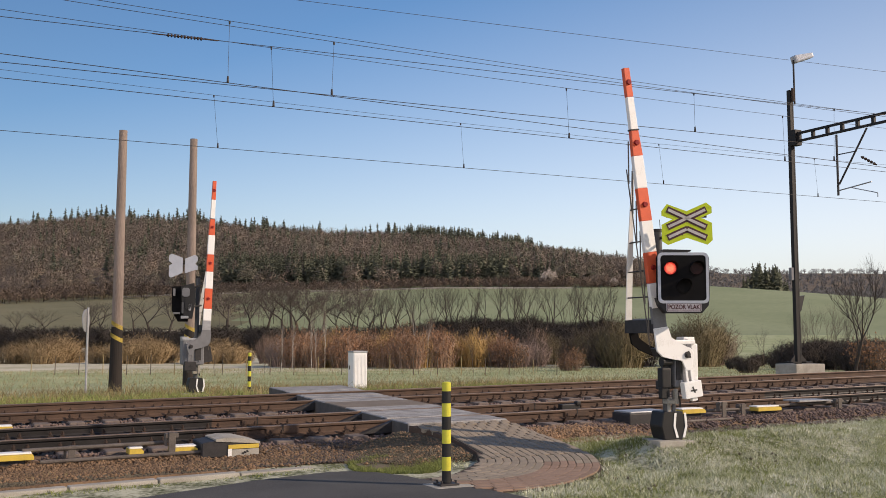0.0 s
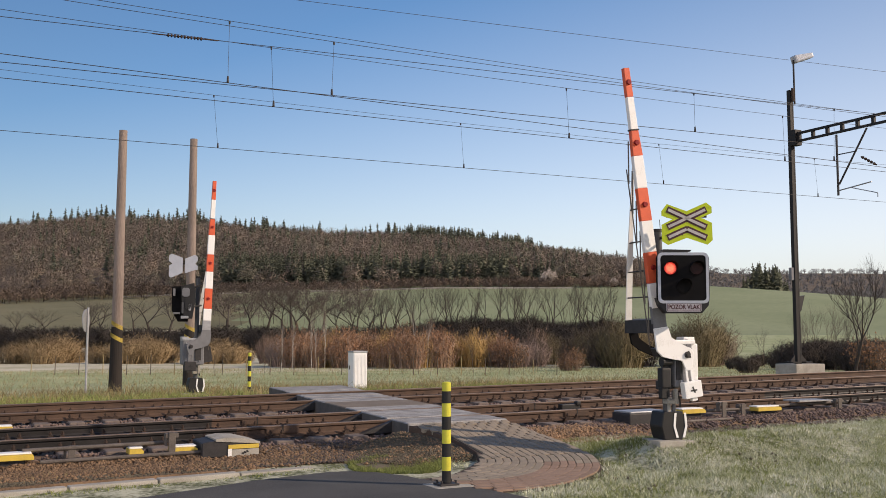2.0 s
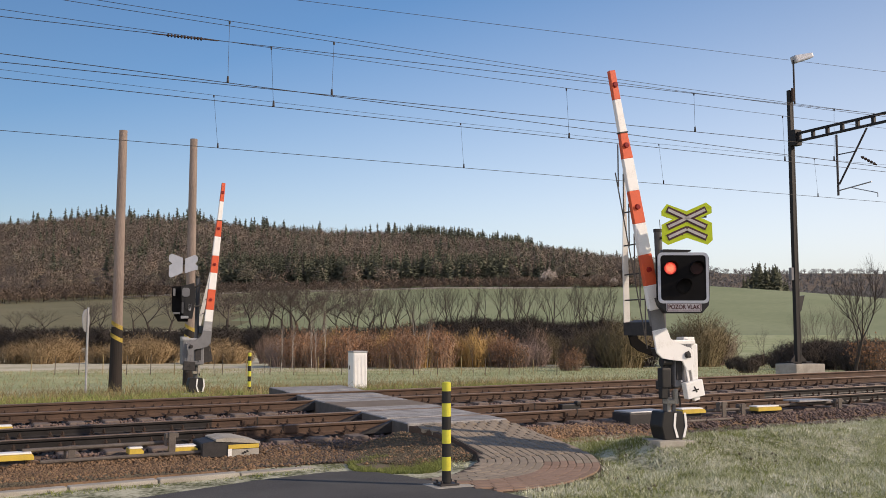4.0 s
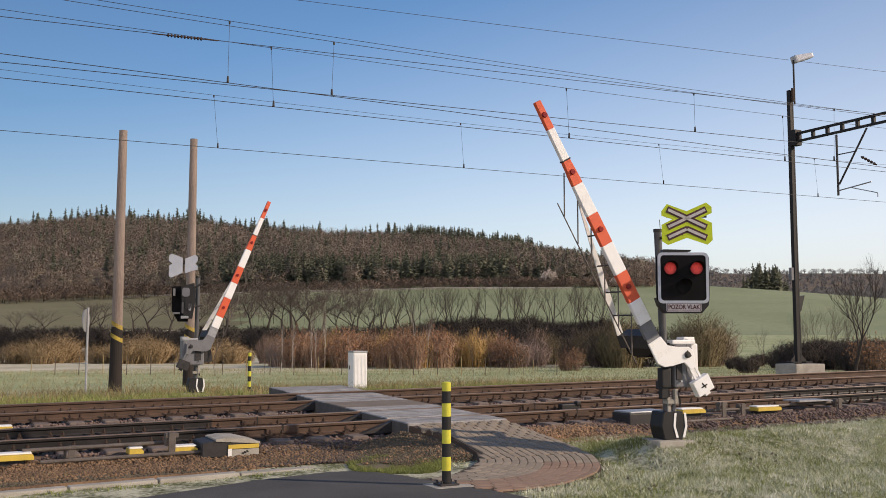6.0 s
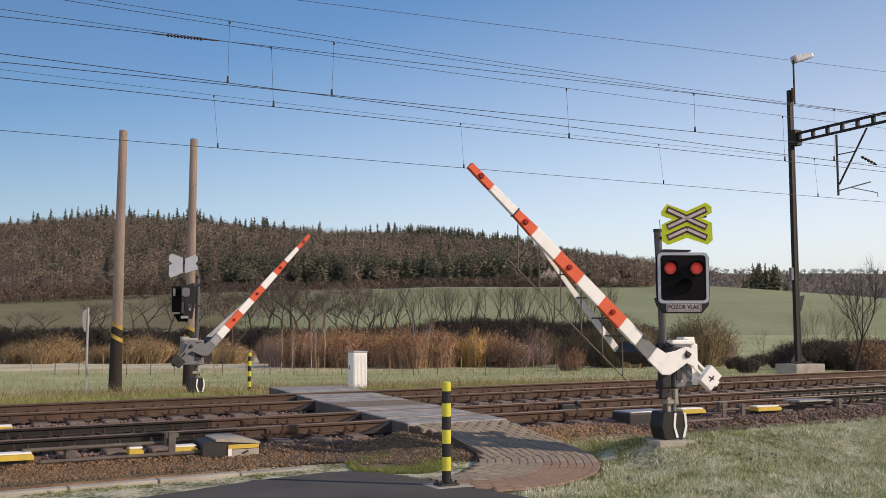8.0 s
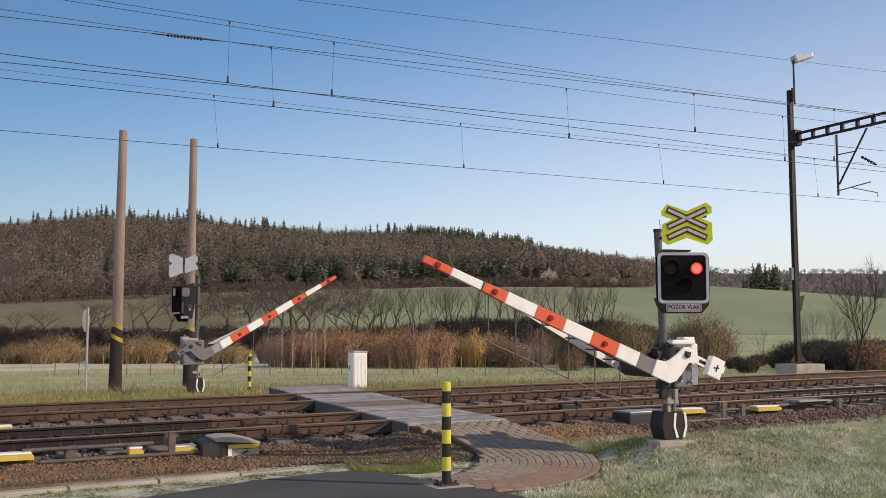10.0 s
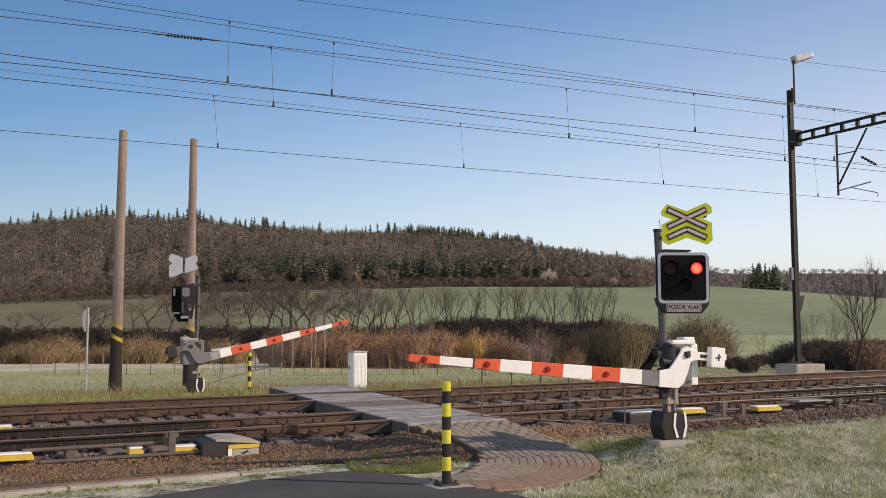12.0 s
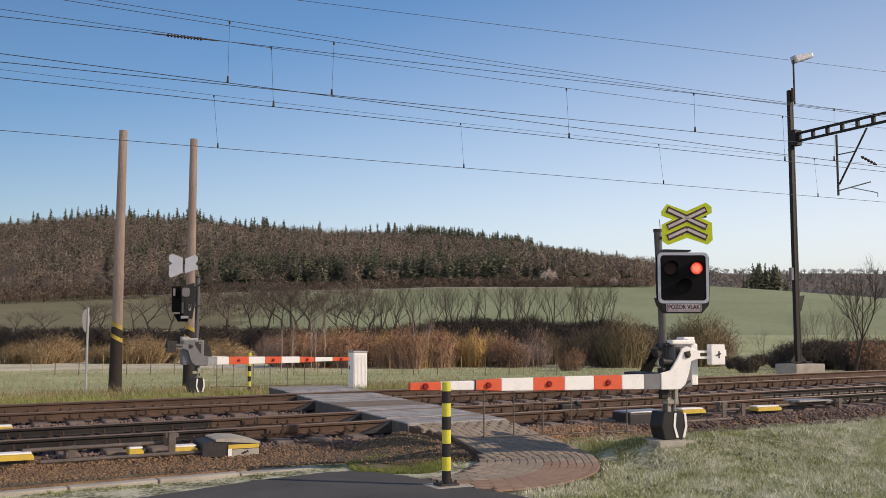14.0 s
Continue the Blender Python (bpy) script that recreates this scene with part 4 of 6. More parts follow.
def pole(x, y, z, h, lean_x, lean_y):
    t = thing("wooden_pole", pose(x, y, z, lean_y, lean_x), "weathered round wooden pole with dark lower end", "pole", "wooden poles")
    bm = B()
    rod(bm, (0, 0, 2.0), (0, 0, h), 0.165, 0.125, seg=20)
    part("shaft", bm, M["pole"], t)
    bm = B()
    rod(bm, (0, 0, -0.1), (0, 0, 2.0), 0.205, 0.166, seg=20)
    part("lower_end", bm, M["pole_dark"], t, "tarred dark lower end")
    for z0, key in ((1.62, "old_yellow"), (2.0, "old_yellow")):
        bm = B()
        n = 20
        ra = 0.172 if z0 > 1.8 else 0.18
        lo = [bm.verts.new((ra * math.cos(a), ra * math.sin(a), z0 - 0.10 * math.cos(a + 0.4))) for a in np.linspace(0, 2 * math.pi, n, endpoint=False)]
        hi = [bm.verts.new((ra * math.cos(a), ra * math.sin(a), z0 + 0.13 - 0.10 * math.cos(a + 0.4))) for a in np.linspace(0, 2 * math.pi, n, endpoint=False)]
        for j in range(n):
            bm.faces.new((lo[j], lo[(j + 1) % n], hi[(j + 1) % n], hi[j]))
        part("warning_band", bm, M[key], t, "yellow warning band")
    return t


pole(4.42, 31.07, -0.5, 8.15, 0.2, 0)
pole(7.20, 33.67, -0.56, 8.66, 0.0, 0)

sg = thing("road_sign", pose(3.52, 30.6, -0.47), "round road sign seen edge on, on a thin galvanised post", "road sign")
bm = B()
rod(bm, (0, 0, -0.1), (0, 0, 2.55), 0.035, seg=12)
part("post", bm, M["zinc"], sg)
bm = B()
bmesh.ops.create_cone(bm, cap_ends=True, segments=28, radius1=0.34, radius2=0.34, depth=0.025, matrix=pose(0, 0, 0, 90))
ob = part("disc", bm, M["zinc"], sg, "grey back of a round sign disc")
ob.matrix_basis = pose(-0.06, -0.03, 2.16, 0, 0, 66)

# ---- overhead line ----
mast = thing("catenary_mast", pose(24.75, 23.1, 0.0), "dark steel mast with batten bracket and overhead fittings", "catenary mast")
bm = B()
box(bm, (0.08, 0, -0.05), (1.3, 0.9, 0.72), 0.03)
part("foundation", bm, M["concrete"], mast, "pale concrete foundation block")
for s in (-1, 1):
    bm = B()
    slab(bm, ((s * 0.095, 0.3), (s * 0.05, 0.3), (s * 0.035, 9.45), (s * 0.075, 9.45)), -0.07, 0.07)
    part("channel", bm, M["mast_steel"], mast)
for k in range(13):
    for yy in (-0.068, 0.068):
        bm = B()
        box(bm, (0, yy, 0.7 + 0.7 * k), (0.145, 0.006, 0.07))
        part("batten", bm, M["mast_steel"], mast)
bm = B()
slab(bm, ((-0.055, 0.3), (0.055, 0.3), (0.04, 9.4), (-0.04, 9.4)), -0.064, 0.064)
part("core", bm, M["mast_steel"], mast)
bm = B()
for sx in (-0.3, 0.3):
    box(bm, (sx, 0, 0.36), (0.3, 0.4, 0.04))
    slab(bm, ((sx * 1.3, 0.36), (sx * 0.5, 0.36), (sx * 0.5, 0.62)), -0.02, 0.02)
part("foot_plate", bm, M["mast_steel"], mast)
for z0 in (7.67, 7.93):
    bm = B()
    box(bm, (0, -2.6, z0), (0.10, 5.1, 0.07), 0.004)
    part("bracket_channel", bm, M["mast_steel"], mast)
for k in range(9):
    bm = B()
    box(bm, (0, -0.35 - 0.58 * k, 7.80), (0.09, 0.1, 0.22))
    part("bracket_batten", bm, M["mast_steel"], mast)
bm = B()
box(bm, (0.02, -0.17, 7.8), (0.3, 0.26, 0.52), 0.01)
part("bracket_seat", bm, M["mast_steel"], mast)
bm = B()
rod(bm, (0, -1.85, 7.6), (0, -1.85, 5.65), 0.035, seg=8)
part("drop_tube", bm, M["dark_steel"], mast)
bm = B()
rod(bm, (0, -3.0, 7.6), (0, -1.9, 6.0), 0.03, seg=8)
rod(bm, (0, -1.85, 6.95), (0, -2.6, 6.95), 0.018, seg=8)
part("stay_tube", bm, M["dark_steel"], mast)
bm = B()
rod(bm, (0, -1.85, 5.8), (0, -3.1, 5.92), 0.02, seg=8)
rod(bm, (0, -2.3, 5.85), (0, -3.3, 5.55), 0.014, seg=8)
rod(bm, (0, -3.3, 5.55), (0, -3.3, 5.42), 0.014, seg=8)
part("steady_arm", bm, M["zinc"], mast)
bm = B()
rod(bm, (0, -2.75, 6.75), (0, -3.3, 6.4), 0.02, seg=8)
for k in range(5):
    rod(bm, (0, -2.8 - 0.1 * k, 6.72 - 0.064 * k), (0, -2.83 - 0.1 * k, 6.70 - 0.064 * k), 0.045, seg=10)
part("insulator", bm, M["rust_iron"], mast)
bm = B()
box(bm, (-0.155, 0.02, 3.26), (0.13, 0.12, 0.42), 0.015)
part("switch_box", bm, M["grey_paint"], mast)
bm = B()
slab(bm, ((0.085, 2.52), (0.33, 2.56), (0.16, 2.06), (0.085, 2.0)), -0.06, 0.06)
part("small_bracket", bm, M["black"], mast)
bm = B()
rod(bm, (0.16, -0.05, 9.0), (0.16, -0.05, 10.5), 0.03, seg=10)
rod(bm, (0.16, -0.05, 10.48), (0.35, -0.05, 10.56), 0.03, seg=10)
lp = part("lamp_pole", bm, M["mast_steel"], mast)
bm = B()
box(bm, (0, 0, 0), (0.74, 0.30, 0.27), 0.06)
for v in bm.verts:
    v.co.z *= 1.0 - 0.35 * (v.co.x / 0.36 + 1) / 2
lh = part("lamp_head", bm, M["frame_grey"], mast, "pale grey street lamp head")
lh.matrix_basis = pose(0.52, -0.1, 10.62, 0, -16, -12)
bm = B()
rod(bm, (0.0, -0.13, 9.05), (0, -0.13, 9.5), 0.05, seg=10)
part("top_insulator", bm, M["rust_iron"], mast)


def wire(name, y, fn, label, r, group, drops=(), lower=None, y2=None):
    """A wire along the tracks with its droppers."""
    xs = np.linspace(-14, 84, 50)
    cu = bpy.data.curves.new(name, "CURVE")
    cu.dimensions, cu.bevel_depth, cu.bevel_resolution = "3D", r, 1
    sp = cu.splines.new("POLY")
    sp.points.add(len(xs) - 1)
    yy = lambda x: y if y2 is None else y + (y2 - y) * (x + 14) / 98
    for p, x in zip(sp.points, xs):
        p.co = (x, yy(x), fn(x), 1)
    cu.materials.append(M["dark_steel"])
    ob = tagged(new(name, cu), label, "overhead wire", group)
    for x, x2 in drops:
        bm = B()
        rod(bm, (x, yy(x), fn(x)), (x2, y if y2 is None else yy(x2), lower(x2)), 0.003, seg=5)
        rod(bm, (x2, yy(x2), lower(x2) + 0.10), (x2, yy(x2), lower(x2)), 0.014, 0.02, seg=6)
        rod(bm, (x, yy(x), fn(x)), (x, yy(x), fn(x) - 0.05), 0.018, 0.012, seg=6)
        part("dropper", bm, M["dark_steel"], ob)
    return ob


flat = lambda x: min(x, 40)
c1 = lambda x: 5.0455 + 0.00518 * flat(x)
m1 = lambda x: 6.195 - 0.01305 * flat(x) + 0.0007 * flat(x) ** 2
c2 = lambda x: 4.9238 + 0.00208 * flat(x)
m2 = lambda x: 5.7978 + 0.0259 * min(x, 30)
m2b = lambda x: 5.916 - 0.00899 * min(x, 26) + 0.00063 * min(x, 26) ** 2
ca = lambda x: 4.9376 + 0.01596 * min(x, 26)
ma = lambda x: 5.934 - 0.01731 * min(x, 26) + 0.0011 * min(x, 26) ** 2
cb = lambda x: 5.0624 - 0.01147 * min(x, 26)
mb = lambda x: 6.0108 - 0.01686 * min(x, 26) + 0.00094 * min(x, 26) ** 2
wire("contact_wire", 19.25, c1, "thin dark contact wire over the farther track", 0.0058, "contact wires")
wire("carrier_wire", 19.25, m1, "thin dark carrier wire with droppers over the farther track", 0.0036, "carrier wires", ((4.5, 4.6), (10.18, 10.26), (15.94, 16.07), (21.5, 21.6), (27, 27)), c1)
wire("contact_wire", 14.7, c2, "thin dark contact wire over the nearer track", 0.0054, "contact wires")
wire("carrier_wire", 14.7, m2, "thin dark carrier wire with droppers over the nearer track", 0.0052, "carrier wires", ((4.34, 4.39),), c2)
wire("carrier_wire", 14.7, m2b, "thin dark second carrier wire over the nearer track", 0.004, "carrier wires", ((10.01, 10.06), (15.52, 15.55)), c2)
wire("contact_wire", 13.9, ca, "thin dark contact wire of the overlapping line", 0.0054, "contact wires")
wire("carrier_wire", 13.9, ma, "thin dark carrier wire of the overlapping line with droppers", 0.0042, "carrier wires", ((5.11, 5.08), (12.38, 12.39), (18.5, 18.5)), ca)
wire("contact_wire", 13.9, cb, "thin dark slanting contact wire of the overlapping line", 0.0054, "contact wires")
wire("carrier_wire", 13.9, mb, "thin dark slanting carrier wire with droppers", 0.004, "carrier wires", ((3.46, 3.45), (16.15, 16.1)), cb)
wire("feeder_wire", 24.5, lambda x: 10.033 + 0.03907 * flat(x), "thin dark feeder wire above the mast", 0.0065, "feeder wires")
iso = thing("section_insulator", pose(2.98, 14.7, 5.872, 0, -1.5), "rusty ribbed insulator set into the carrier wire", "insulator")
bm = B()
rod(bm, (-0.5, 0, 0), (0.5, 0, 0), 0.01, seg=8)
part("core", bm, M["rust_iron"], iso)
for k in range(11):
    bm = B()
    rod(bm, (-0.27 + 0.05 * k, 0, 0), (-0.25 + 0.05 * k, 0, 0), 0.027, seg=10)
    part("shed", bm, M["rust_iron"], iso)

# ---- point drives and rods beside the nearer track ----
def cover(x, y, z, w, rz=0):
    t = thing("rod_cover", pose(x, y, z, 0, 0, rz), "yellow topped steel cover over a point rod", "rod cover", "rod covers")
    bm = B()
    slab(bm, ((-w / 2, 0.02), (-w / 2, 0.085), (w / 2 - 0.03, 0.085), (w / 2, 0.06), (w / 2, 0.02)), -0.14, 0.14)
    part("top", bm, M["yellow"], t, "yellow painted top")
    bm = B()
    box(bm, (0, 0.01, 0.097), (w * 0.94, 0.2, 0.02), 0.006)
    part("frost_plate", bm, M["white"], t)
    bm = B()
    box(bm, (0, 0.02, -0.05), (w * 0.8, 0.2, 0.13), 0.01)
    part("base", bm, M["dark_steel"], t)
    return t


cover(0.45, 13.2, -0.25, 0.95)
cover(0.45, 17.0, -0.24, 0.85)
cover(2.78, 13.25, -0.27, 0.34)
cover(11.66, 13.4, -0.10, 0.52)
cover(13.46, 13.4, -0.12, 0.58)
cover(2.16, 13.25, -0.26, 0.18)
pd = thing("point_machine", pose(3.40, 13.22, -0.33), "low steel point machine with yellow banded front", "point machine")
bm = B()
slab(bm, ((-0.42, 0.0), (0.34, 0.0), (0.36, 0.16), (0.1, 0.235), (-0.2, 0.23), (-0.42, 0.2)), -0.22, 0.38)
bmesh.ops.bevel(bm, geom=bm.edges[:], offset=0.012, segments=1, affect="EDGES")
part("casing", bm, M["dark_steel"], pd, "dark metal casing")
bm = B()
slab(bm, ((-0.24, 0.215), (0.36, 0.165), (0.37, 0.185), (0.12, 0.25), (-0.1, 0.262), (-0.24, 0.245)), -0.235, 0.39)
part("lid", bm, M["concrete"], pd, "pale frosted curved lid")
bm = B()
box(bm, (0.14, -0.226, 0.135), (0.42, 0.01, 0.055), 0.003)
part("band", bm, M["yellow"], pd, "yellow warning band")
bm = B()
box(bm, (0.14, -0.226, 0.05), (0.42, 0.01, 0.1), 0.003)
part("front", bm, M["concrete"], pd)
bm = B()
box(bm, (-0.05, -0.231, 0.055), (0.05, 0.008, 0.11))
part("label", bm, M["white"], pd)
bm = B()
for k in range(3):
    box(bm, (0.13 + 0.03 * k, -0.233, 0.045 + 0.012 * k), (0.035, 0.006, 0.02), 0, pose(0, 0, 0, 0, 20 * k))
part("marking", bm, M["black"], pd)
pd2 = thing("point_machine", pose(10.55, 13.35, -0.22), "flat dark steel point machine beside the rail", "point machine")
bm = B()
box(bm, (0, 0, 0.08), (0.85, 0.5, 0.24), 0.02)
part("casing", bm, M["dark_steel"], pd2)
bm = B()
box(bm, (0.0, 0, 0.215), (0.8, 0.46, 0.03), 0.01)
part("lid", bm, M["zinc"], pd2, "frosted pale lid")


def bracket(x, y, z, h):
    t = thing("rod_bracket", pose(x, y, z), "grey steel bracket post holding the point rods", "bracket", "rod brackets")
    bm = B()
    box(bm, (0, 0, h / 2), (0.09, 0.03, h), 0.006)
    part("post", bm, M["rod_steel"], t)
    bm = B()
    box(bm, (0.0, 0.05, h - 0.04), (0.17, 0.1, 0.06), 0.006)
    box(bm, (-0.075, 0.06, h - 0.1), (0.03, 0.08, 0.14), 0.006)
    part("head", bm, M["rod_steel"], t)


bracket(2.61, 13.12, -0.34, 0.36)
bracket(12.33, 13.25, -0.26, 0.36)
bracket(15.38, 13.35, -0.2, 0.26)
bracket(12.93, 13.4, -0.18, 0.22)
bracket(1.38, 13.25, -0.3, 0.2)
for xa, xb, y, z in ((0.8, 2.55, 13.25, -0.135), (2.9, 3.1, 13.3, -0.2), (11.9, 13.1, 13.45, -0.07), (13.7, 15.3, 13.45, -0.03), (3.7, 5.6, 13.1, -0.30), (1.0, 3.0, 13.1, -0.27), (11.0, 12.4, 13.1, -0.2)):
    bm = B()
    rod(bm, (xa, y, z), (xb, y + random.uniform(-0.02, 0.02), z + 0.0093 * (xb - xa)), 0.026, seg=10)
    tagged(new("point_rod", finish("point_rod", bm, M["rod_steel"])), "long grey steel point rod along the track", "point rod", "point rods")
bm = B()
slab(bm, ((14.25, 0.06), (15.1, 0.05), (15.15, 0.03), (14.25, 0.03)), 13.3, 13.7)
tagged(new("cover_plate", finish("cover_plate", bm, M["zinc"])), "flat pale frosted cover plate beside the rail", "cover plate")


# ---- vegetation ----
RNG = np.random.default_rng(7)


def slivers(p, q, w):
    """Thin triangles from p (width w) to the tips q."""
    d = q - p
    side = np.cross(d, RNG.normal(size=d.shape))
    side /= np.linalg.norm(side, axis=1, keepdims=True) + 1e-9
    side *= w[:, None] / 2
    v = np.stack([p - side, p + side, q], 1).reshape(-1, 3)
    return v, np.arange(len(v)).reshape(-1, 3)


def join(*meshes):
    vs, ts, k = [], [], 0
    for v, t in meshes:
        vs.append(v)
        ts.append(t + k)
        k += len(v)
    return np.concatenate(vs), np.concatenate(ts)


def tubes(segs):
    """Three-sided tapered sticks; segs: rows of x, y, z, x, y, z, r, r."""
    a = np.array(segs, float)
    p, q, r0, r1 = a[:, :3], a[:, 3:6], a[:, 6:7], a[:, 7:8]
    d = q - p
    d /= np.linalg.norm(d, axis=1, keepdims=True) + 1e-9
    ref = np.where(np.abs(d[:, 2:3]) > 0.9, np.array([[1.0, 0, 0]]), np.array([[0, 0, 1.0]]))
    u = np.cross(d, ref)
    u /= np.linalg.norm(u, axis=1, keepdims=True)
    w = np.cross(d, u)
    vs = []
    for base, r in ((p, r0), (q, r1)):
        for k in range(3):
            t = 2 * math.pi * k / 3
            vs.append(base + r * (u * math.cos(t) + w * math.sin(t)))
    v = np.stack(vs, 1).reshape(-1, 3)
    tri = []
    for k in range(3):
        n = (k + 1) % 3
        tri += [(k, n, 3 + n), (k, 3 + n, 3 + k)]
    tri = np.array(tri)
    t = (np.arange(len(a))[:, None, None] * 6 + tri[None]).reshape(-1, 3)
    return v, t


def grow(seed, h, stems=1, spread=0.5, levels=5, first=0.25, lift=0.25, thick=0.02, kids=(2, 3), keep=(0.5, 0.7), bole=False):
    """Sticks of a leafless tree: (trunk and limbs, thin twigs)."""
    rnd = random.Random(seed)
    wood, twigs = [], []

    def branch(p, d, length, r, lev):
        n = 3
        for k in range(n):
            d = (d + Vector((rnd.gauss(0, 0.13), rnd.gauss(0, 0.13), rnd.gauss(0, 0.06) + lift * 0.1))).normalized()
            q = p + d * (length / n)
            r2 = r * 0.86
            (wood if lev <= 2 else twigs).append((*p, *q, r, r2))
            p, r = q, r2
            if lev < levels and (k > 0 or lev > 0) and not (bole and lev == 0) and rnd.random() < 0.8:
                kid(p, d, length, r, lev)
        if lev < levels:
            for _ in range(rnd.choice(kids)):
                kid(p, d, length, r, lev)

    def kid(p, d, length, r, lev):
        a = rnd.uniform(0, 2 * math.pi)
        s = spread * rnd.uniform(0.6, 1.4)
        e = (d + Vector((math.cos(a) * s, math.sin(a) * s, lift * rnd.random()))).normalized()
        branch(p, e, length * rnd.uniform(0.55, 0.8), r * rnd.uniform(*keep), lev + 1)

    for k in range(stems):
        a = rnd.uniform(0, 6.3)
        lean = 0.0 if stems == 1 else rnd.uniform(0.1, 0.45)
        branch(Vector((0.1 * k * math.cos(a), 0.1 * k * math.sin(a), -0.05 * h)), Vector((lean * math.cos(a), lean * math.sin(a), 1)).normalized(), h * (first + 0.13), thick * h, 0)
    top = max(z[5] for z in wood + twigs)
    f = h / top
    sc = lambda rows: [tuple(x * f for x in r) for r in rows]
    return sc(wood), sc(twigs)


def tree_thing(name, seed, h, label, group, category="tree", bark="bark", crown="twig_grey", **kw):
    wood, twigs = grow(seed, h, **kw)
    t = thing(name, pose(0, 0, 0), label, category, group)
    for nm, seg, key in (("trunk", wood, bark), ("crown", twigs, crown)):
        ob = new(nm, soup(nm, *tubes(seg), M[key]))
        ob.parent = t
    return t


def stand(t, px, f, scale=1.0, turn=0.0, dz=0.0):
    """Puts a plant f metres off along the line of view, at bearing px."""
    x, y = W(px * f, f)
    t.matrix_basis = pose(x, y, float(ground_z(x, y)) + dz, 0, 0, turn) @ Matrix.Diagonal((scale, scale, scale, 1))
    return t


def bearing(px):
    return (px - 784) / 1700


def copies(kinds, places):
    """First use of each kind stands itself, later ones are copies."""
    used = set()
    for n, (px, f, sc) in enumerate(places):
        k = kinds[n % len(kinds)]
        turn = (n * 67) % 360
        if id(k) not in used:
            used.add(id(k))
            stand(k, bearing(px), f, sc, turn)
        else:
            x, y = W(bearing(px) * f, f)
            ob = copy_thing(k, pose(x, y, float(ground_z(x, y)), 0, 0, turn))
            ob.scale = (sc, sc, sc)


# leafless tree row along the valley
row = [tree_thing("bare_tree", 10 + k, 12.0, "leafless grey-brown tree in the valley tree row", "valley tree row", stems=1 + (k % 3 == 2), bark="dark_twig", crown="dark_twig", spread=0.5, levels=4, first=0.24, lift=0.4, thick=0.016, keep=(0.45, 0.6), kids=(2, 3), bole=True) for k in range(7)]
places = [(px + random.uniform(-7, 7), 180 + random.uniform(-9, 9), random.uniform(0.8, 1.1)) for px in range(640, 1090, 11)]
copies(row, places)
oaks = [tree_thing("oak_tree", 30 + k, 11.0, "old crooked leafless oak tree standing in the valley", "valley oaks", bark="dark_twig", crown="dark_twig", spread=0.9, levels=4, first=0.26, lift=0.12, thick=0.03, keep=(0.46, 0.64), kids=(2, 4), bole=True) for k in range(4)]
copies(oaks, [(268, 165, 1.0), (505, 160, 0.95), (475, 175, 1.05), (548, 170, 0.9), (600, 176, 0.8), (400, 165, 0.95), (185, 175, 0.75), (625, 165, 0.8), (1085, 170, 0.6), (570, 190, 1.0), (445, 190, 0.9), (655, 170, 0.75), (340, 168, 0.8), (240, 190, 0.7), (300, 180, 0.9), (160, 168, 0.8), (530, 164, 1.05), (520, 185, 1.1), (30, 185, 0.55), (80, 180, 0.6)])
young = tree_thing("young_tree", 51, 5.4, "slender leafless young tree beyond the tracks", "young trees", bark="dark_twig", crown="dark_twig", spread=0.48, levels=4, first=0.2, lift=0.5, thick=0.017, kids=(3, 4), keep=(0.55, 0.72))
stand(young, bearing(1510), 42, 1.0, 30, 0.1)


def shrub_mesh(seed, h, w, n, up=1.0, leaves=0, leaf=0.09, wid=0.02):
    """Twigs that fan out from the foot, each with side twigs; dry leaves where asked."""
    rng = np.random.default_rng(seed)
    a = rng.uniform(0, 2 * math.pi, n)
    rr = np.sqrt(rng.uniform(0, 1, n))
    p = np.stack([np.cos(a) * rr * w * 0.3, np.sin(a) * rr * w * 0.3, np.full(n, -0.1)], 1)
    hz = h * (1 - 0.45 * rr ** 2) * rng.uniform(0.6, 1.0, n)
    q = np.stack([np.cos(a) * rr * w * 0.5 + rng.normal(0, 0.08 * w, n), np.sin(a) * rr * w * 0.5 + rng.normal(0, 0.08 * w, n), hz * up], 1)
    ms = [slivers(p, q, np.full(n, wid * 1.6))]
    m = 12
    t = rng.uniform(0.25, 1.0, (n, m))
    b = (p[:, None] + (q - p)[:, None] * t[..., None]).reshape(-1, 3)
    e = b + np.stack([rng.normal(0, 0.075 * w, n * m), rng.normal(0, 0.075 * w, n * m), rng.uniform(0.04, 0.17, n * m) * h], 1)
    ms.append(slivers(b, e, np.full(n * m, wid)))
    wood = join(*ms)
    lv = None
    if leaves:
        k = rng.integers(0, len(b), leaves)
        c = b[k] + (e - b)[k] * rng.uniform(0.2, 1, (leaves, 1))
        d = rng.normal(size=(leaves, 3))
        d *= leaf / np.linalg.norm(d, axis=1, keepdims=True)
        lv = slivers(c, c + d, np.full(leaves, leaf * 0.8))
    return wood, lv


def shrub_thing(name, seed, h, w, n, label, group, twig, leaf_key=None, category="shrub", **kw):
    wood, lv = shrub_mesh(seed, h, w, n, **kw)
    t = thing(name, pose(0, 0, 0), label, category, group)
    soft = wood[0] * (2.0 / w, 2.0 / w, 0.9 / h) + (0, 0, 0.25) + np.repeat(RNG.normal(0, 0.35, (len(wood[1]), 3)), 3, 0)
    soft /= np.linalg.norm(soft, axis=1, keepdims=True) + 1e-9
    ob = new("branchwork", soup("branchwork", *wood, M[twig], soft))
    ob.parent = t
    if lv is not None:
        ob = new("foliage", soup("foliage", *lv, M[leaf_key]))
        ob.parent = t
    return t


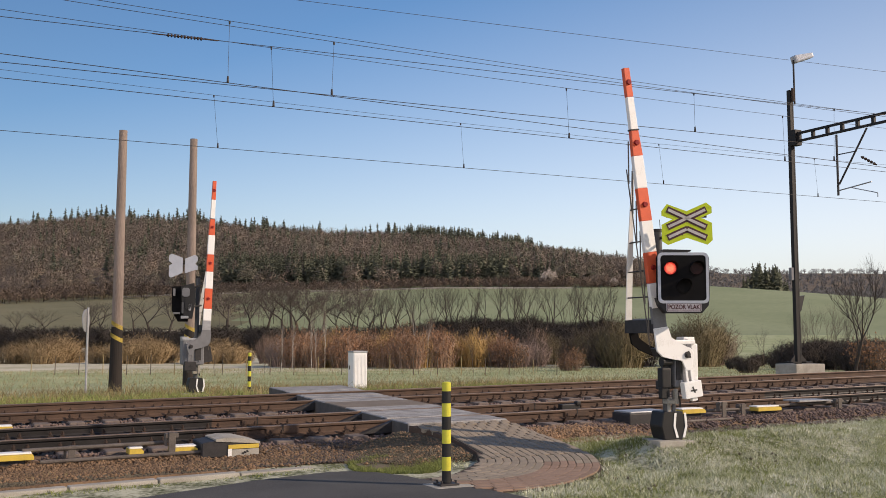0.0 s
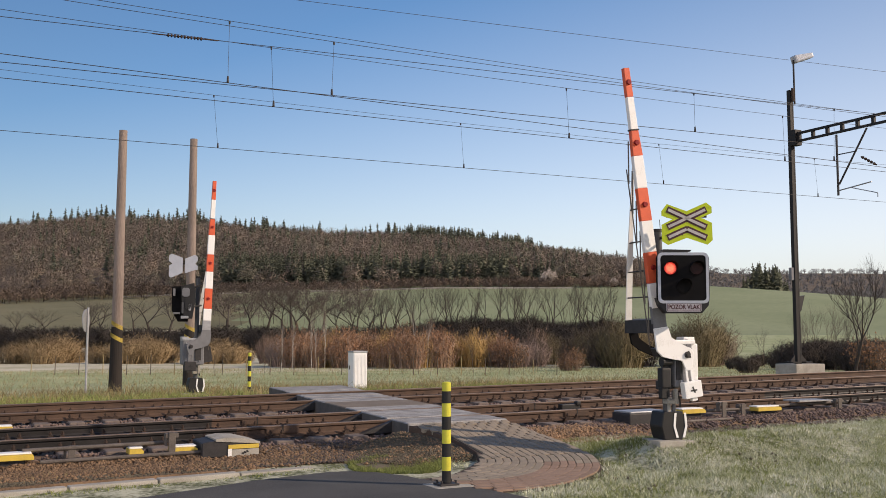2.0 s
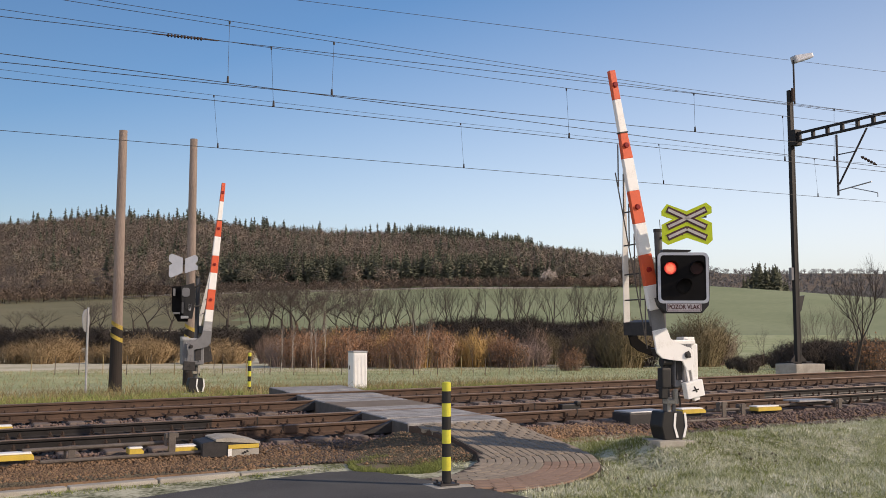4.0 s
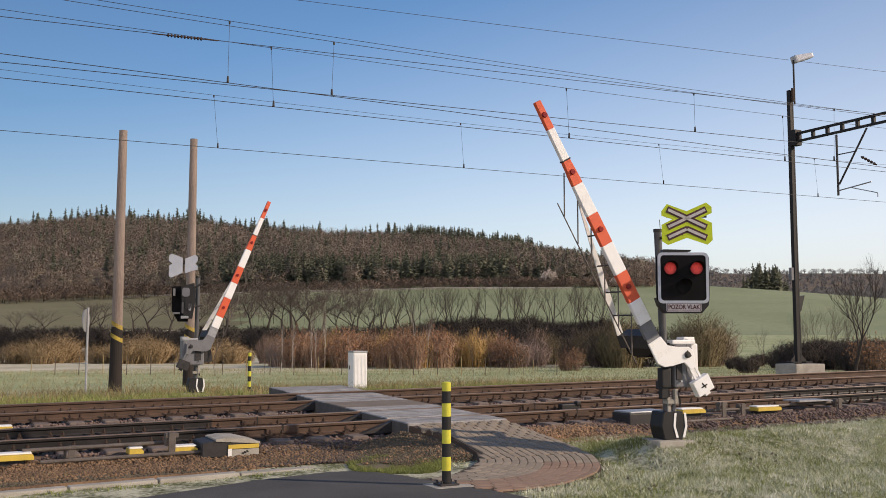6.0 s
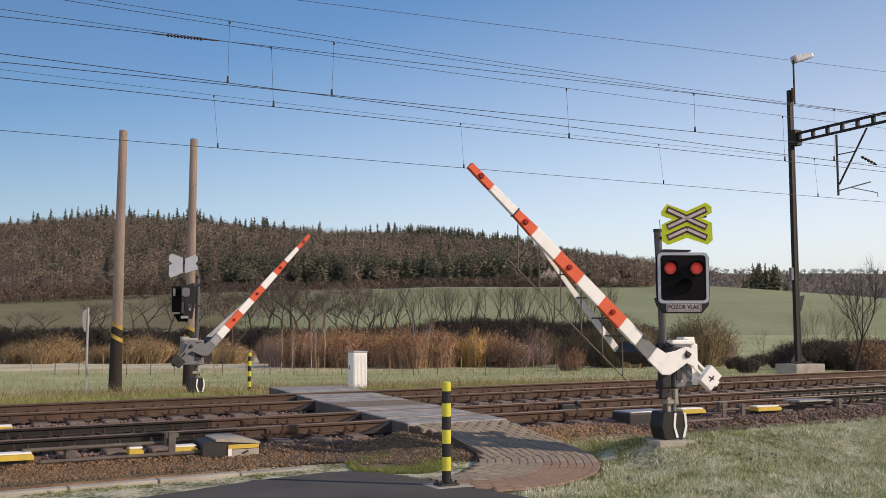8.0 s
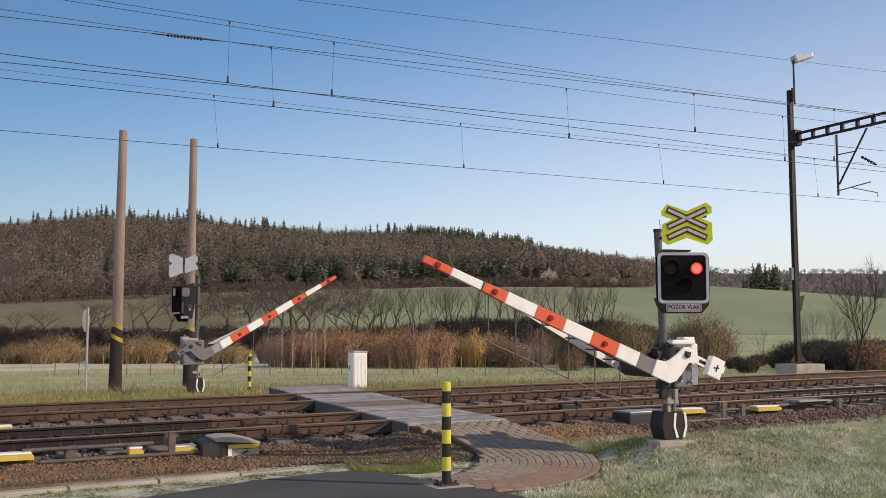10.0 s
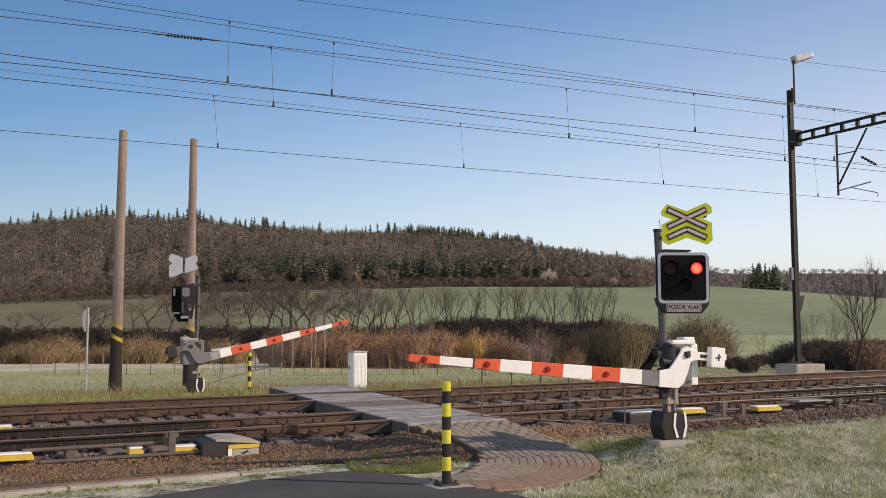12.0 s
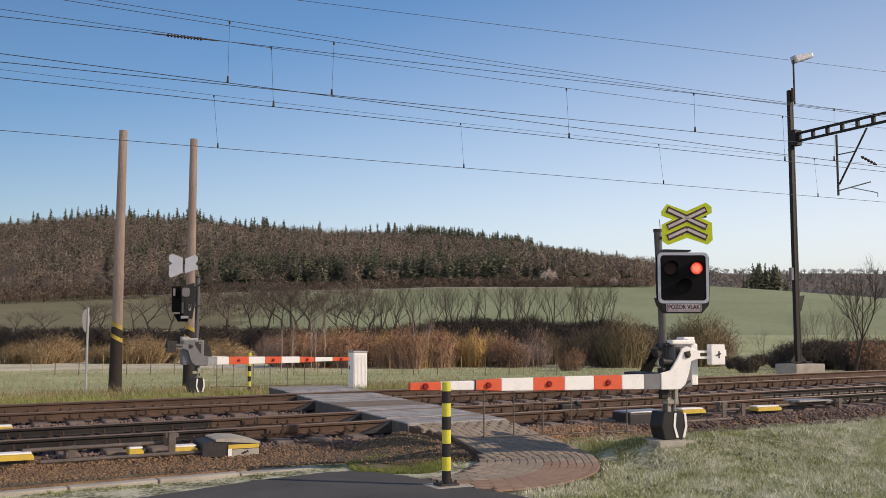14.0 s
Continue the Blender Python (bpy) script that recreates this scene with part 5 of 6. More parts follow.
oak_scrub = [shrub_thing("oak_scrub", 100 + k, 3.0, 2.4, 150, "young oak scrub holding rusty dry leaves", "oak scrub", "russet_twig", "rust_leaf", leaves=1500, leaf=0.11, wid=0.022) for k in range(3)]
copies(oak_scrub, [(px + random.uniform(-9, 9), random.uniform(62, 74), random.uniform(0.7, 1.05)) for px in list(range(520, 800, 17)) + [885, 900, 640, 690, 720, 750]])
russet = [shrub_thing("russet_thicket", 120 + k, 3.2, 2.8, 260, "dense leafless reddish brown thicket", "brown thickets", "russet_twig", wid=0.022) for k in range(3)]
copies(russet, [(px + random.uniform(-12, 12), random.uniform(70 if px < 785 else 78, 94), random.uniform(0.5, 1.1)) for px in list(range(470, 960, 11))])
willow = [shrub_thing("willow_shrub", 140 + k, 2.5, 3.6, 330, "golden tan leafless willow shrub", "willow shrubs", "olive_twig", wid=0.024) for k in range(3)]
copies(willow, [(px, f, sc) for px, f, sc in ((25, 84, 0.8), (48, 86, 0.95), (75, 83, 0.9), (98, 88, 0.85), (104, 90, 1.2), (112, 91, 1.15), (140, 92, 0.6), (178, 86, 0.8), (192, 89, 0.75), (228, 84, 1.0), (248, 87, 1.15), (268, 85, 1.1), (288, 88, 0.95), (305, 92, 0.7), (352, 87, 0.95), (372, 84, 0.8), (392, 86, 1.0), (412, 85, 0.85), (432, 90, 0.7))])
golden = [shrub_thing("golden_willow", 150 + k, 3.1, 2.2, 240, "upright golden twigged leafless willow", "golden willows", "gold_twig", wid=0.02) for k in range(2)]
copies(golden, [(px, random.uniform(66, 72), random.uniform(0.75, 0.98)) for px in (750, 768, 780, 796, 806, 818, 829, 840, 852, 866, 684, 590, 640, 715)])
haze = [shrub_thing("grey_thicket", 155 + k, 2.6, 3.0, 300, "soft purple grey leafless thicket", "grey thickets", "purple_twig", wid=0.018) for k in range(2)]
copies(haze, [(px, random.uniform(68, 76), random.uniform(0.7, 1.0)) for px in (862, 880, 915, 930, 945, 640, 655, 500, 515)])
dark = [shrub_thing("blackthorn_hedge", 160 + k, 3.6, 6.0, 420, "dense dark leafless blackthorn hedge clump", "hedge clumps", "hedge_twig", wid=0.06) for k in range(3)]
copies(dark, [(px + random.uniform(-10, 10), random.uniform(132, 168), random.uniform(0.8, 1.15)) for px in list(range(-10, 1150, 16))] + [(px, random.uniform(172, 188), random.uniform(0.95, 1.4)) for px in range(770, 1100, 13)] + [(px, random.uniform(88, 108), random.uniform(0.55, 0.75)) for px in list(range(905, 1110, 22)) + list(range(1440, 1580, 16))])
big = [shrub_thing("hazel_bush", 180 + k, 4.0, 4.2, 420, "large rounded leafless hazel bush", "hazel bushes", ("moss_twig", "twig_brown")[k % 2], wid=0.022) for k in range(2)]
copies(big, [(1100, 66, 1.0), (1075, 68, 0.92), (1235, 70, 1.1), (1130, 72, 0.9), (1045, 74, 0.8), (1260, 76, 1.0), (1205, 74, 0.9), (1015, 76, 0.7), (975, 80, 0.7), (945, 82, 0.7)])
rusty = [shrub_thing("beech_bush", 190 + k, 1.7, 1.8, 130, "low bush with rusty red dry leaves", "beech bushes", "twig_brown", "rust_leaf", leaves=800, leaf=0.09, wid=0.018) for k in range(2)]
copies(rusty, [(1012, 58, 0.95), (1532, 50, 1.3), (905, 66, 1.2), (1000, 57, 0.6)])
low = [shrub_thing("bramble_clump", 200 + k, 2.0, 2.6, 240, "dark tangled bramble clump beyond the tracks", "bramble clumps", "dark_twig", wid=0.024) for k in range(2)]
copies(low, [(px + random.uniform(-8, 8), random.uniform(52, 95), random.uniform(0.4, 0.75) if px < 1385 else random.uniform(0.7, 1.15)) for px in list(range(1290, 1385, 13)) + list(range(1385, 1580, 6))])
copies([tree_thing("sapling", 61, 4.4, "thin leafless sapling among the scrub", "saplings", spread=0.4, levels=4, first=0.25, lift=0.6, thick=0.008)],
       [(1435, 60, 1.0), (1455, 62, 0.9), (1470, 64, 1.1), (1420, 66, 0.9), (1540, 60, 1.0), (1350, 70, 0.7), (1490, 70, 1.0)])
birch = tree_thing("birch_sapling", 71, 4.6, "thin white stemmed birch sapling in the scrub", "birch saplings", bark="birch_bark", crown="twig_brown", spread=0.22, levels=4, first=0.5, lift=0.8, thick=0.0075)
copies([birch], [(553, 62, 0.95), (561, 62, 1.0), (576, 62, 1.1), (500, 60, 0.8), (757, 64, 1.0), (520, 62, 0.85), (735, 68, 1.1)])
staked = tree_thing("planted_sapling", 81, 1.7, "small planted sapling in the meadow", "planted saplings", spread=0.45, levels=3, first=0.35, lift=0.5, thick=0.011)
copies([staked], [(px, 47 + (n * 7) % 9, random.uniform(0.7, 1.1)) for n, px in enumerate((383, 398, 470, 497, 540, 565, 590, 715, 740, 762, 795, 838, 868, 925, 950))])
blossom = shrub_thing("blossom_tree", 220, 6.5, 6.0, 90, "pale blossoming wild cherry at the wood's edge", "blossom trees", "twig_grey", "blossom", category="tree", leaves=3200, leaf=0.55, wid=0.12)
copies([blossom], [(971, 396, 1.15), (1086, 392, 0.6)])


def stake_fence():
    f = thing("stake_fence", pose(0, 0, 0), "low wire fence on thin weathered wooden stakes", "fence")
    for n, px in enumerate(range(60, 1000, 42)):
        x, y = W(bearing(px) * 48, 48)
        bm = B()
        rod(bm, (x, y, float(ground_z(x, y)) - 0.1), (x + 0.02, y, float(ground_z(x, y)) + random.uniform(0.8, 1.05)), 0.022, 0.018, seg=7)
        part("stake", bm, M["bark"] if n % 3 else M["dry_grass"], f)
    for h in (0.35, 0.75):
        bm = B()
        xa, ya = W(bearing(60) * 48, 48)
        xb, yb = W(bearing(984) * 48, 48)
        rod(bm, (xa, ya, float(ground_z(xa, ya)) + h), (xb, yb, float(ground_z(xb, yb)) + h), 0.0025, seg=5)
        part("fence_wire", bm, M["zinc"], f)


stake_fence()


# woods on the hill, too many trees to count
def bare_wood(n, a0, a1, f0, f1, hmin, hmax, per, key, name, label, thick=0.15, keep=None):
    a, f = RNG.uniform(a0, a1, n), np.sqrt(RNG.uniform(f0 ** 2, f1 ** 2, n))
    if keep:
        ok = keep(a, f)
        a, f = a[ok], f[ok]
    n = len(a)
    x, y = a * f * FY + f * FX, -a * f * FX + f * FY
    z = ground_z(x, y)
    h = RNG.uniform(hmin, hmax, n)
    foot = np.stack([x, y, z - 0.5], 1)
    ms = [slivers(foot, foot + np.stack([RNG.normal(0, 0.4, n), RNG.normal(0, 0.4, n), h], 1), np.full(n, thick * 1.7))]
    # twigs inside an egg-shaped crown, pointing up and out
    g = RNG.normal(size=(n * per, 3))
    g /= np.linalg.norm(g, axis=1, keepdims=True)
    g *= RNG.uniform(0.3, 1.0, (n * per, 1)) ** 0.5
    g[:, 2] = np.abs(g[:, 2]) * 1.5 - 0.5
    hh = np.repeat(h, per)
    c = np.repeat(foot, per, 0)
    b = c + np.stack([g[:, 0] * hh * 0.30, g[:, 1] * hh * 0.30, hh * (0.62 + 0.36 * g[:, 2])], 1)
    e = b + g * 0.4 + RNG.normal(0, 0.42, (n * per, 3)) + np.array((0, 0, 0.15))
    ms.append(slivers(b, e, np.full(n * per, thick) * RNG.uniform(0.9, 2.1, n * per)))
    v, tr = join(*ms)
    out = np.concatenate([np.tile((0.0, 0.0, 1.0), (n * 3, 1)), np.repeat(g * (1, 1, 0.8) + (0, 0, 0.35) + RNG.normal(0, 0.2, g.shape), 3, 0)])
    out /= np.linalg.norm(out, axis=1, keepdims=True)
    return tagged(new(name, soup(name, v, tr, M[key], out)), label, "woodland", kind="stuff")


def conifers(n, a0, a1, f0, f1, hmin, hmax, key, name, label, keep=None):
    a, f = RNG.uniform(a0, a1, n), RNG.uniform(f0, f1, n)
    if keep:
        ok = keep(a, f)
        a, f = a[ok], f[ok]
    n = len(a)
    x, y = a * f * FY + f * FX, -a * f * FX + f * FY
    z = ground_z(x, y)
    h = RNG.uniform(hmin, hmax, n)
    per = 150
    t = np.sort(RNG.uniform(0.08, 1.0, (n, per)), 1)
    b = np.stack([x[:, None] + 0 * t, y[:, None] + 0 * t, z[:, None] + t * h[:, None]], -1).reshape(-1, 3)
    ang = RNG.uniform(0, 2 * math.pi, n * per)
    reach = (0.03 + 0.25 * (1 - t.ravel()) ** 0.85) * np.repeat(h, per) * RNG.uniform(0.6, 1.1, n * per)
    e = b + np.stack([np.cos(ang) * reach, np.sin(ang) * reach, -0.25 * reach], 1)
    ms = [slivers(b, e, 0.085 * np.repeat(h, per) * (1.1 - 0.7 * t.ravel()))]
    foot = np.stack([x, y, z - 0.5], 1)
    ms.append(slivers(foot, foot + np.stack([0 * h, 0 * h, h * 1.06], 1), h * 0.05))
    v, tr = join(*ms)
    out = np.repeat(np.stack([np.cos(ang), np.sin(ang), np.full(n * per, 0.45)], 1) + RNG.normal(0, 0.25, (n * per, 3)), 3, 0)
    out = np.concatenate([out, np.tile((0.0, 0.0, 1.0), (n * 3, 1))])
    out /= np.linalg.norm(out, axis=1, keepdims=True)
    return tagged(new(name, soup(name, v, tr, M[key], out)), label, "woodland", kind="stuff")


def hill(a, f):
    planted = (a > -0.25) & (a < 0.07) & (f > 400) & (f < 440)
    return ~(planted & (RNG.uniform(size=len(a)) < 0.85)) & (f > np.interp(a, (-0.5, -0.28, -0.25, 0.2, 0.26), (400, 400, 395, 400, 440)))


bare_wood(3900, -0.53, 0.24, 395, 740, 8, 13, 240, "hill_twig", "deciduous_wood", "leafless brown deciduous woodland on the hill", keep=hill)
bare_wood(900, -0.53, 0.24, 395, 740, 8, 13.5, 240, "ash_twig", "ash_wood", "leafless olive grey woodland mixed into the hill", keep=hill)
bare_wood(900, -0.30, 0.22, 388, 402, 2.0, 5.0, 70, "twig_brown", "wood_edge_scrub", "brown scrub along the lower edge of the wood")
bare_wood(420, -0.56, -0.29, 366, 404, 3.0, 7.5, 90, "twig_brown", "wood_foot_scrub", "brown scrub trees along the foot of the wood")
bare_wood(330, -0.285, -0.07, 225, 350, 4, 8, 60, "twig_grey", "pasture_scrub", "leafless scrub trees scattered over the rising pasture", thick=0.09)
conifers(900, -0.27, 0.14, 404, 440, 8, 12, "needle", "spruce_plantation", "dark green young spruce plantation on the slope", keep=lambda a, f: RNG.uniform(size=len(a)) < np.interp(a, (-0.27, -0.2, 0.05, 0.12), (0.4, 1, 0.8, 0.3)))
conifers(360, -0.53, 0.10, 650, 735, 11, 18, "needle", "ridge_spruces", "dark spruces standing along the hill crest", keep=lambda a, f: RNG.uniform(size=len(a)) < np.interp(a, (-0.53, -0.42, -0.36, -0.2, -0.1, -0.04, 0.0, 0.088, 0.09), (0.25, 0.3, 0.9, 0.4, 0.15, 0.4, 1, 1, 0)))
conifers(420, -0.53, 0.2, 430, 660, 9, 14, "needle", "scattered_spruces", "single dark spruces among the leafless wood")
conifers(46, 0.322, 0.352, 470, 500, 10, 16, "needle", "spruce_grove", "dark spruce grove on the field's edge")
conifers(40, 0.312, 0.364, 466, 490, 5, 10, "needle", "grove_edge_spruces", "lower dark spruces round the grove")
conifers(230, -0.06, 0.095, 690, 730, 13, 18, "needle", "crest_spruces", "tall dark spruces in a row on the hill crest")
bare_wood(420, 0.25, 0.50, 500, 640, 4, 8, 70, "far_wood", "field_edge_wood", "leafless scrub along the field's far edge, greyed for haze")
bare_wood(1500, 0.2, 0.56, 900, 1500, 6, 10, 60, "far_wood", "distant_wood", "hazy distant woodland on the horizon", thick=0.6)


def field_track():
    """A pale farm track along the foot of the wood."""
    bm = B()
    rows = []
    for a in np.linspace(-0.34, 0.135, 60):
        row = []
        for f in (384.5, 387.0):
            x, y = W(a * f, f)
            row.append(bm.verts.new((x, y, float(ground_z(x, y)) + 0.45)))
        for f in (387.0, 384.5):
            x, y = W(a * f, f)
            row.append(bm.verts.new((x, y, float(ground_z(x, y)) - 1.0)))
        rows.append(row)
    for p, q in zip(rows, rows[1:]):
        for j in range(4):
            bm.faces.new((p[j], p[(j + 1) % 4], q[(j + 1) % 4], q[j]))
    return tagged(new("farm_track", finish("farm_track", bm, M["pale_track"])), "pale gravel farm track along the foot of the wood", "track", kind="structure")


field_track()


# grass and stones, past counting
def blades(n, area, h0, h1, w, key, name, label, keep, clump=0.35):
    x, y = RNG.uniform(area[0], area[1], n), RNG.uniform(area[2], area[3], n)
    ok = keep(x, y)
    x, y = x[ok], y[ok]
    ph = len(name)
    den = 0.5 + 0.3 * np.sin(x * 3.1 + 2 * np.sin(y * 2.3) + ph) * np.sin(y * 3.7 + 1.5 * np.sin(x * 1.9)) + 0.3 * np.sin(x * 9.3 + 2 * np.sin(y * 7.3)) * np.sin(y * 11.7 + 1.5 * np.sin(x * 5.9) + ph)
    den = np.clip(den + 0.32 * np.sin(x * 24.7 + 3 * np.sin(y * 13.1)) * np.sin(y * 29.3 + 2.5 * np.sin(x * 17.7) + ph), 0, 1)
    ok = RNG.uniform(size=len(x)) < (1 - clump) + clump * den * 1.6
    x, y, den = x[ok], y[ok], den[ok]
    z = ground_z(x, y)
    h = RNG.uniform(h0, h1, len(x)) * (0.4 + 1.0 * den)
    p = np.stack([x, y, z - 0.005], 1)
    q = p + np.stack([RNG.normal(0, 0.5, len(x)) * h, RNG.normal(0, 0.5, len(x)) * h, h], 1)
    v, t = slivers(p, q, np.full(len(x), w))
    return tagged(new(name, soup(name, v, t, M[key])), label, "grass", kind="stuff")


def lawn(x, y):
    a = np.arctan2(PC[1] - y, x - PC[0])
    reach = np.interp(a, (0, 0.3, 0.6, 0.9, 1.2, 1.6, 2.0), (2.12, 1.99, 1.89, 1.84, 1.85, 1.93, 2.01))
    edge = np.interp(y, (11.25, 11.7, 12.3, 12.8, 13.12), (7.98, 8.02, 7.97, 7.88, 7.78))
    on_path = (np.hypot(x - PC[0], y - PC[1]) < reach) & (y < 11.26) | ((y > 11.24) & (x < edge))
    return (x > 5.56) & ~on_path


blades(170000, (5.4, 17, 6.5, 12.75), 0.014, 0.07, 0.011, "frost_blade", "frosted_lawn", "short frosted grass beside the footpath", lawn, 0.9)
blades(150000, (5.4, 24, 6.5, 12.9), 0.014, 0.07, 0.009, "grass", "lawn", "short green grass beside the footpath", lawn, 0.8)
blades(30000, (4.3, 6.0, 11.0, 12.2), 0.03, 0.09, 0.010, "grass", "path_edge_grass", "grass tufts along the edge of the path", lambda x, y: (y > 11.45 - 0.35 * (x - 4.4)) & (np.hypot(x - 5.2, y - 11.65) < 0.62) & (x < 5.9))
blades(14000, (7.9, 9.2, 10.6, 12.75), 0.014, 0.06, 0.010, "grass", "barrier_grass", "short grass round the barrier footing", lawn, 0.5)
blades(2500, (4.9, 6.3, 10.9, 12.6), 0.015, 0.05, 0.008, "frost_blade", "pocket_grass", "frosted grass tufts in the crook of the path", lambda x, y: (x < np.interp(y, (10.9, 11.25, 11.64, 12.05, 12.42), (5.75, 6.1, 6.3, 6.34, 6.3))) & (y > 11.9 - 0.9 * np.clip(x - 5.0, 0, 1)), 0.9)
blades(5000, (-1, 5.0, 11.1, 11.95), 0.015, 0.045, 0.010, "grass", "kerb_grass", "grass tufts between road and edging", lambda x, y: (y > 11.30 + 0.11 * (x - 0.5)) & (y < 11.62 + 0.11 * (x - 0.5)))
blades(60000, (-4, 22, 22.9, 27.5), 0.06, 0.22, 0.016, "grass", "verge_grass", "rough green grass beyond the tracks", lambda x, y: (x < left_edge(22.0) - 0.1) | (x > right_edge(22.4)) | (y > 22.7))
blades(26000, (-4, 40, 24.0, 31.0), 0.08, 0.35, 0.018, "dry_grass", "dry_verge_grass", "pale dry grass stalks beyond the tracks", lambda x, y: y > 23.5, 0.9)

blades(70000, (-6, 60, 28, 62), 0.03, 0.10, 0.02, "meadow_blade", "meadow_grass", "pale frosted meadow grass beyond the tracks", lambda x, y: x < 75, 0.8)
blades(16000, (-6, 60, 30, 62), 0.05, 0.20, 0.02, "dry_grass", "dry_meadow_grass", "dry straw coloured meadow grass", lambda x, y: x < 75, 1.0)
blades(9000, (-3, 5.9, 11.7, 12.6), 0.015, 0.06, 0.008, "dry_grass", "gravel_weeds", "dry weeds growing in the gravel by the edging", lambda x, y: y > 11.80 + 0.11 * (x - 0.5), 0.9)


def stones(n, area, zf, s0, s1, key, name, label, keep):
    x, y = RNG.uniform(area[0], area[1], n), RNG.uniform(area[2], area[3], n)
    ok = keep(x, y)
    x, y = x[ok], y[ok]
    n = len(x)
    r = RNG.uniform(s0, s1, n)
    c = np.stack([x, y, zf(x, y) + r * 0.35], 1)
    base = np.array([(1, 0, 0), (-1, 0, 0), (0, 1, 0), (0, -1, 0), (0, 0, 1), (0, 0, -1)], float)
    a = RNG.uniform(0, 6.28, n)
    off = base[None] * r[:, None, None] * RNG.uniform(0.6, 1.15, (n, 6, 1)) + RNG.normal(0, 0.18, (n, 6, 3)) * r[:, None, None]
    off[..., 2] *= 0.75
    rot = np.stack([off[..., 0] * np.cos(a)[:, None] - off[..., 1] * np.sin(a)[:, None], off[..., 0] * np.sin(a)[:, None] + off[..., 1] * np.cos(a)[:, None], off[..., 2]], -1)
    v = (c[:, None] + rot).reshape(-1, 3)
    tri = np.array([(0, 2, 4), (2, 1, 4), (1, 3, 4), (3, 0, 4), (2, 0, 5), (1, 2, 5), (3, 1, 5), (0, 3, 5)])
    t = (np.arange(n)[:, None, None] * 6 + tri[None]).reshape(-1, 3)
    return tagged(new(name, soup(name, v, t, M[key])), label, "stones", kind="stuff")


def bed(x, y):
    return np.interp(y, (12.0, 12.85, 13.15, 16.3, 16.9, 17.5, 21.3, 21.7, 22.9), (-0.37, -0.355, -0.235, -0.215, -0.24, -0.235, -0.205, -0.22, -0.46)) + np.where(y < 12.9, 0, grade(x))


def off_deck(x, y):
    return (x < 5.75 + 0.076 * (y - 11.64)) | (x > 7.9 + 0.088 * (y - 13.2))


def off_rails(x, y):
    d = np.min(np.abs(y[:, None] - np.array([r[0] for r in RAILS])[None]), 1)
    return d > 0.09


bm = B()
sheet(bm, ((-14, 10.2), (0.5, 11.78), (4.5, 12.2), (5.1, 11.8), (5.9, 11.7), (5.95, 13.1), (-14, 13.1)), -0.6, -0.365)
tagged(new("gravel_strip", finish("gravel_strip", bm, M["gravel_bed"])), "rusty gravel strip between road edging and track", "gravel", kind="structure")
def bank_z(x, y):
    return -0.37 + (np.interp(y, (11.3, 12.4, 13.15), (-0.37, -0.24, -0.12)) + 0.37) * np.clip((x - 4.9) / 0.95, 0, 1) - 0.5 * np.clip(11.62 - y, 0, 1)


# soil colour on bank and grit also holds the deck's shade
bm = B()
xs, ys = np.linspace(4.7, 6.5, 14), np.linspace(10.75, 13.1, 16)
rows = [[bm.verts.new((x, y, float(bank_z(x, y)) + 0.012 * noise.noise((x * 5, y * 5, 0)))) for y in ys] for x in xs]
for ra, rb in zip(rows, rows[1:]):
    for j in range(len(ys) - 1):
        bm.faces.new((ra[j], rb[j], rb[j + 1], ra[j + 1]))
tagged(new("gravel_bank", finish("gravel_bank", bm, M["soil"])), "gravel bank against the footpath, darkened for the deck's shade", "gravel", kind="structure")
stones(9000, (4.8, 6.45, 11.0, 13.1), bank_z, 0.006, 0.022, "soil", "bank_grit", "soil and grit on the bank by the footpath, darkened for shade", lambda x, y: (x < np.interp(y, (10.9, 11.25, 11.64, 12.05, 12.42, 12.8, 13.12), (5.80, 6.17, 6.34, 6.39, 6.37, 6.2, 5.98))) & (y > 11.75 - 0.9 * np.clip(x - 5.0, 0, 1)))
stones(1000, (4.8, 6.45, 11.0, 13.1), bank_z, 0.008, 0.03, "stone_rust", "bank_stones", "rusty brown stones on the bank by the footpath", lambda x, y: (x < np.interp(y, (10.9, 11.25, 11.64, 12.05, 12.42, 12.8, 13.12), (5.80, 6.17, 6.34, 6.39, 6.37, 6.2, 5.98))) & (y > 11.75 - 0.9 * np.clip(x - 5.0, 0, 1)))
stones(6000, (5.8, 16, 7.5, 12.4), lambda x, y: ground_z(x, y) - 0.005, 0.010, 0.034, "soil", "soil_clods", "dark soil clods in the frosted lawn", lambda x, y: lawn(x, y) & (np.sin(x * 2.3 + 2 * np.sin(y * 3.1)) * np.sin(y * 4.1 + np.sin(x * 1.7)) > 0.52))
stones(9000, (5.6, 8.3, 9.2, 12.4), lambda x, y: ground_z(x, y) + 0.0, 0.008, 0.03, "soil", "path_rim_soil", "dark soil along the rim of the footpath", lambda x, y: lawn(x, y) & ~lawn(x - 0.09 * np.cos(np.arctan2(np.minimum(y - PC[1], 0), x - PC[0])), y - 0.09 * np.sin(np.arctan2(np.minimum(y - PC[1], 0), x - PC[0]))))
stones(34000, (-3, 5.9, 11.7, 13.3), bed, 0.009, 0.040, "stone_rust", "rusty_gravel", "small rusty brown stones beside the track", lambda x, y: (y > 12.15 + 0.03 * x + RNG.normal(0, 0.12, len(x))) & off_deck(x, y) & (RNG.uniform(size=len(x)) < np.interp(x, (3.6, 4.6, 5.4), (1, 0.5, 0.12))))
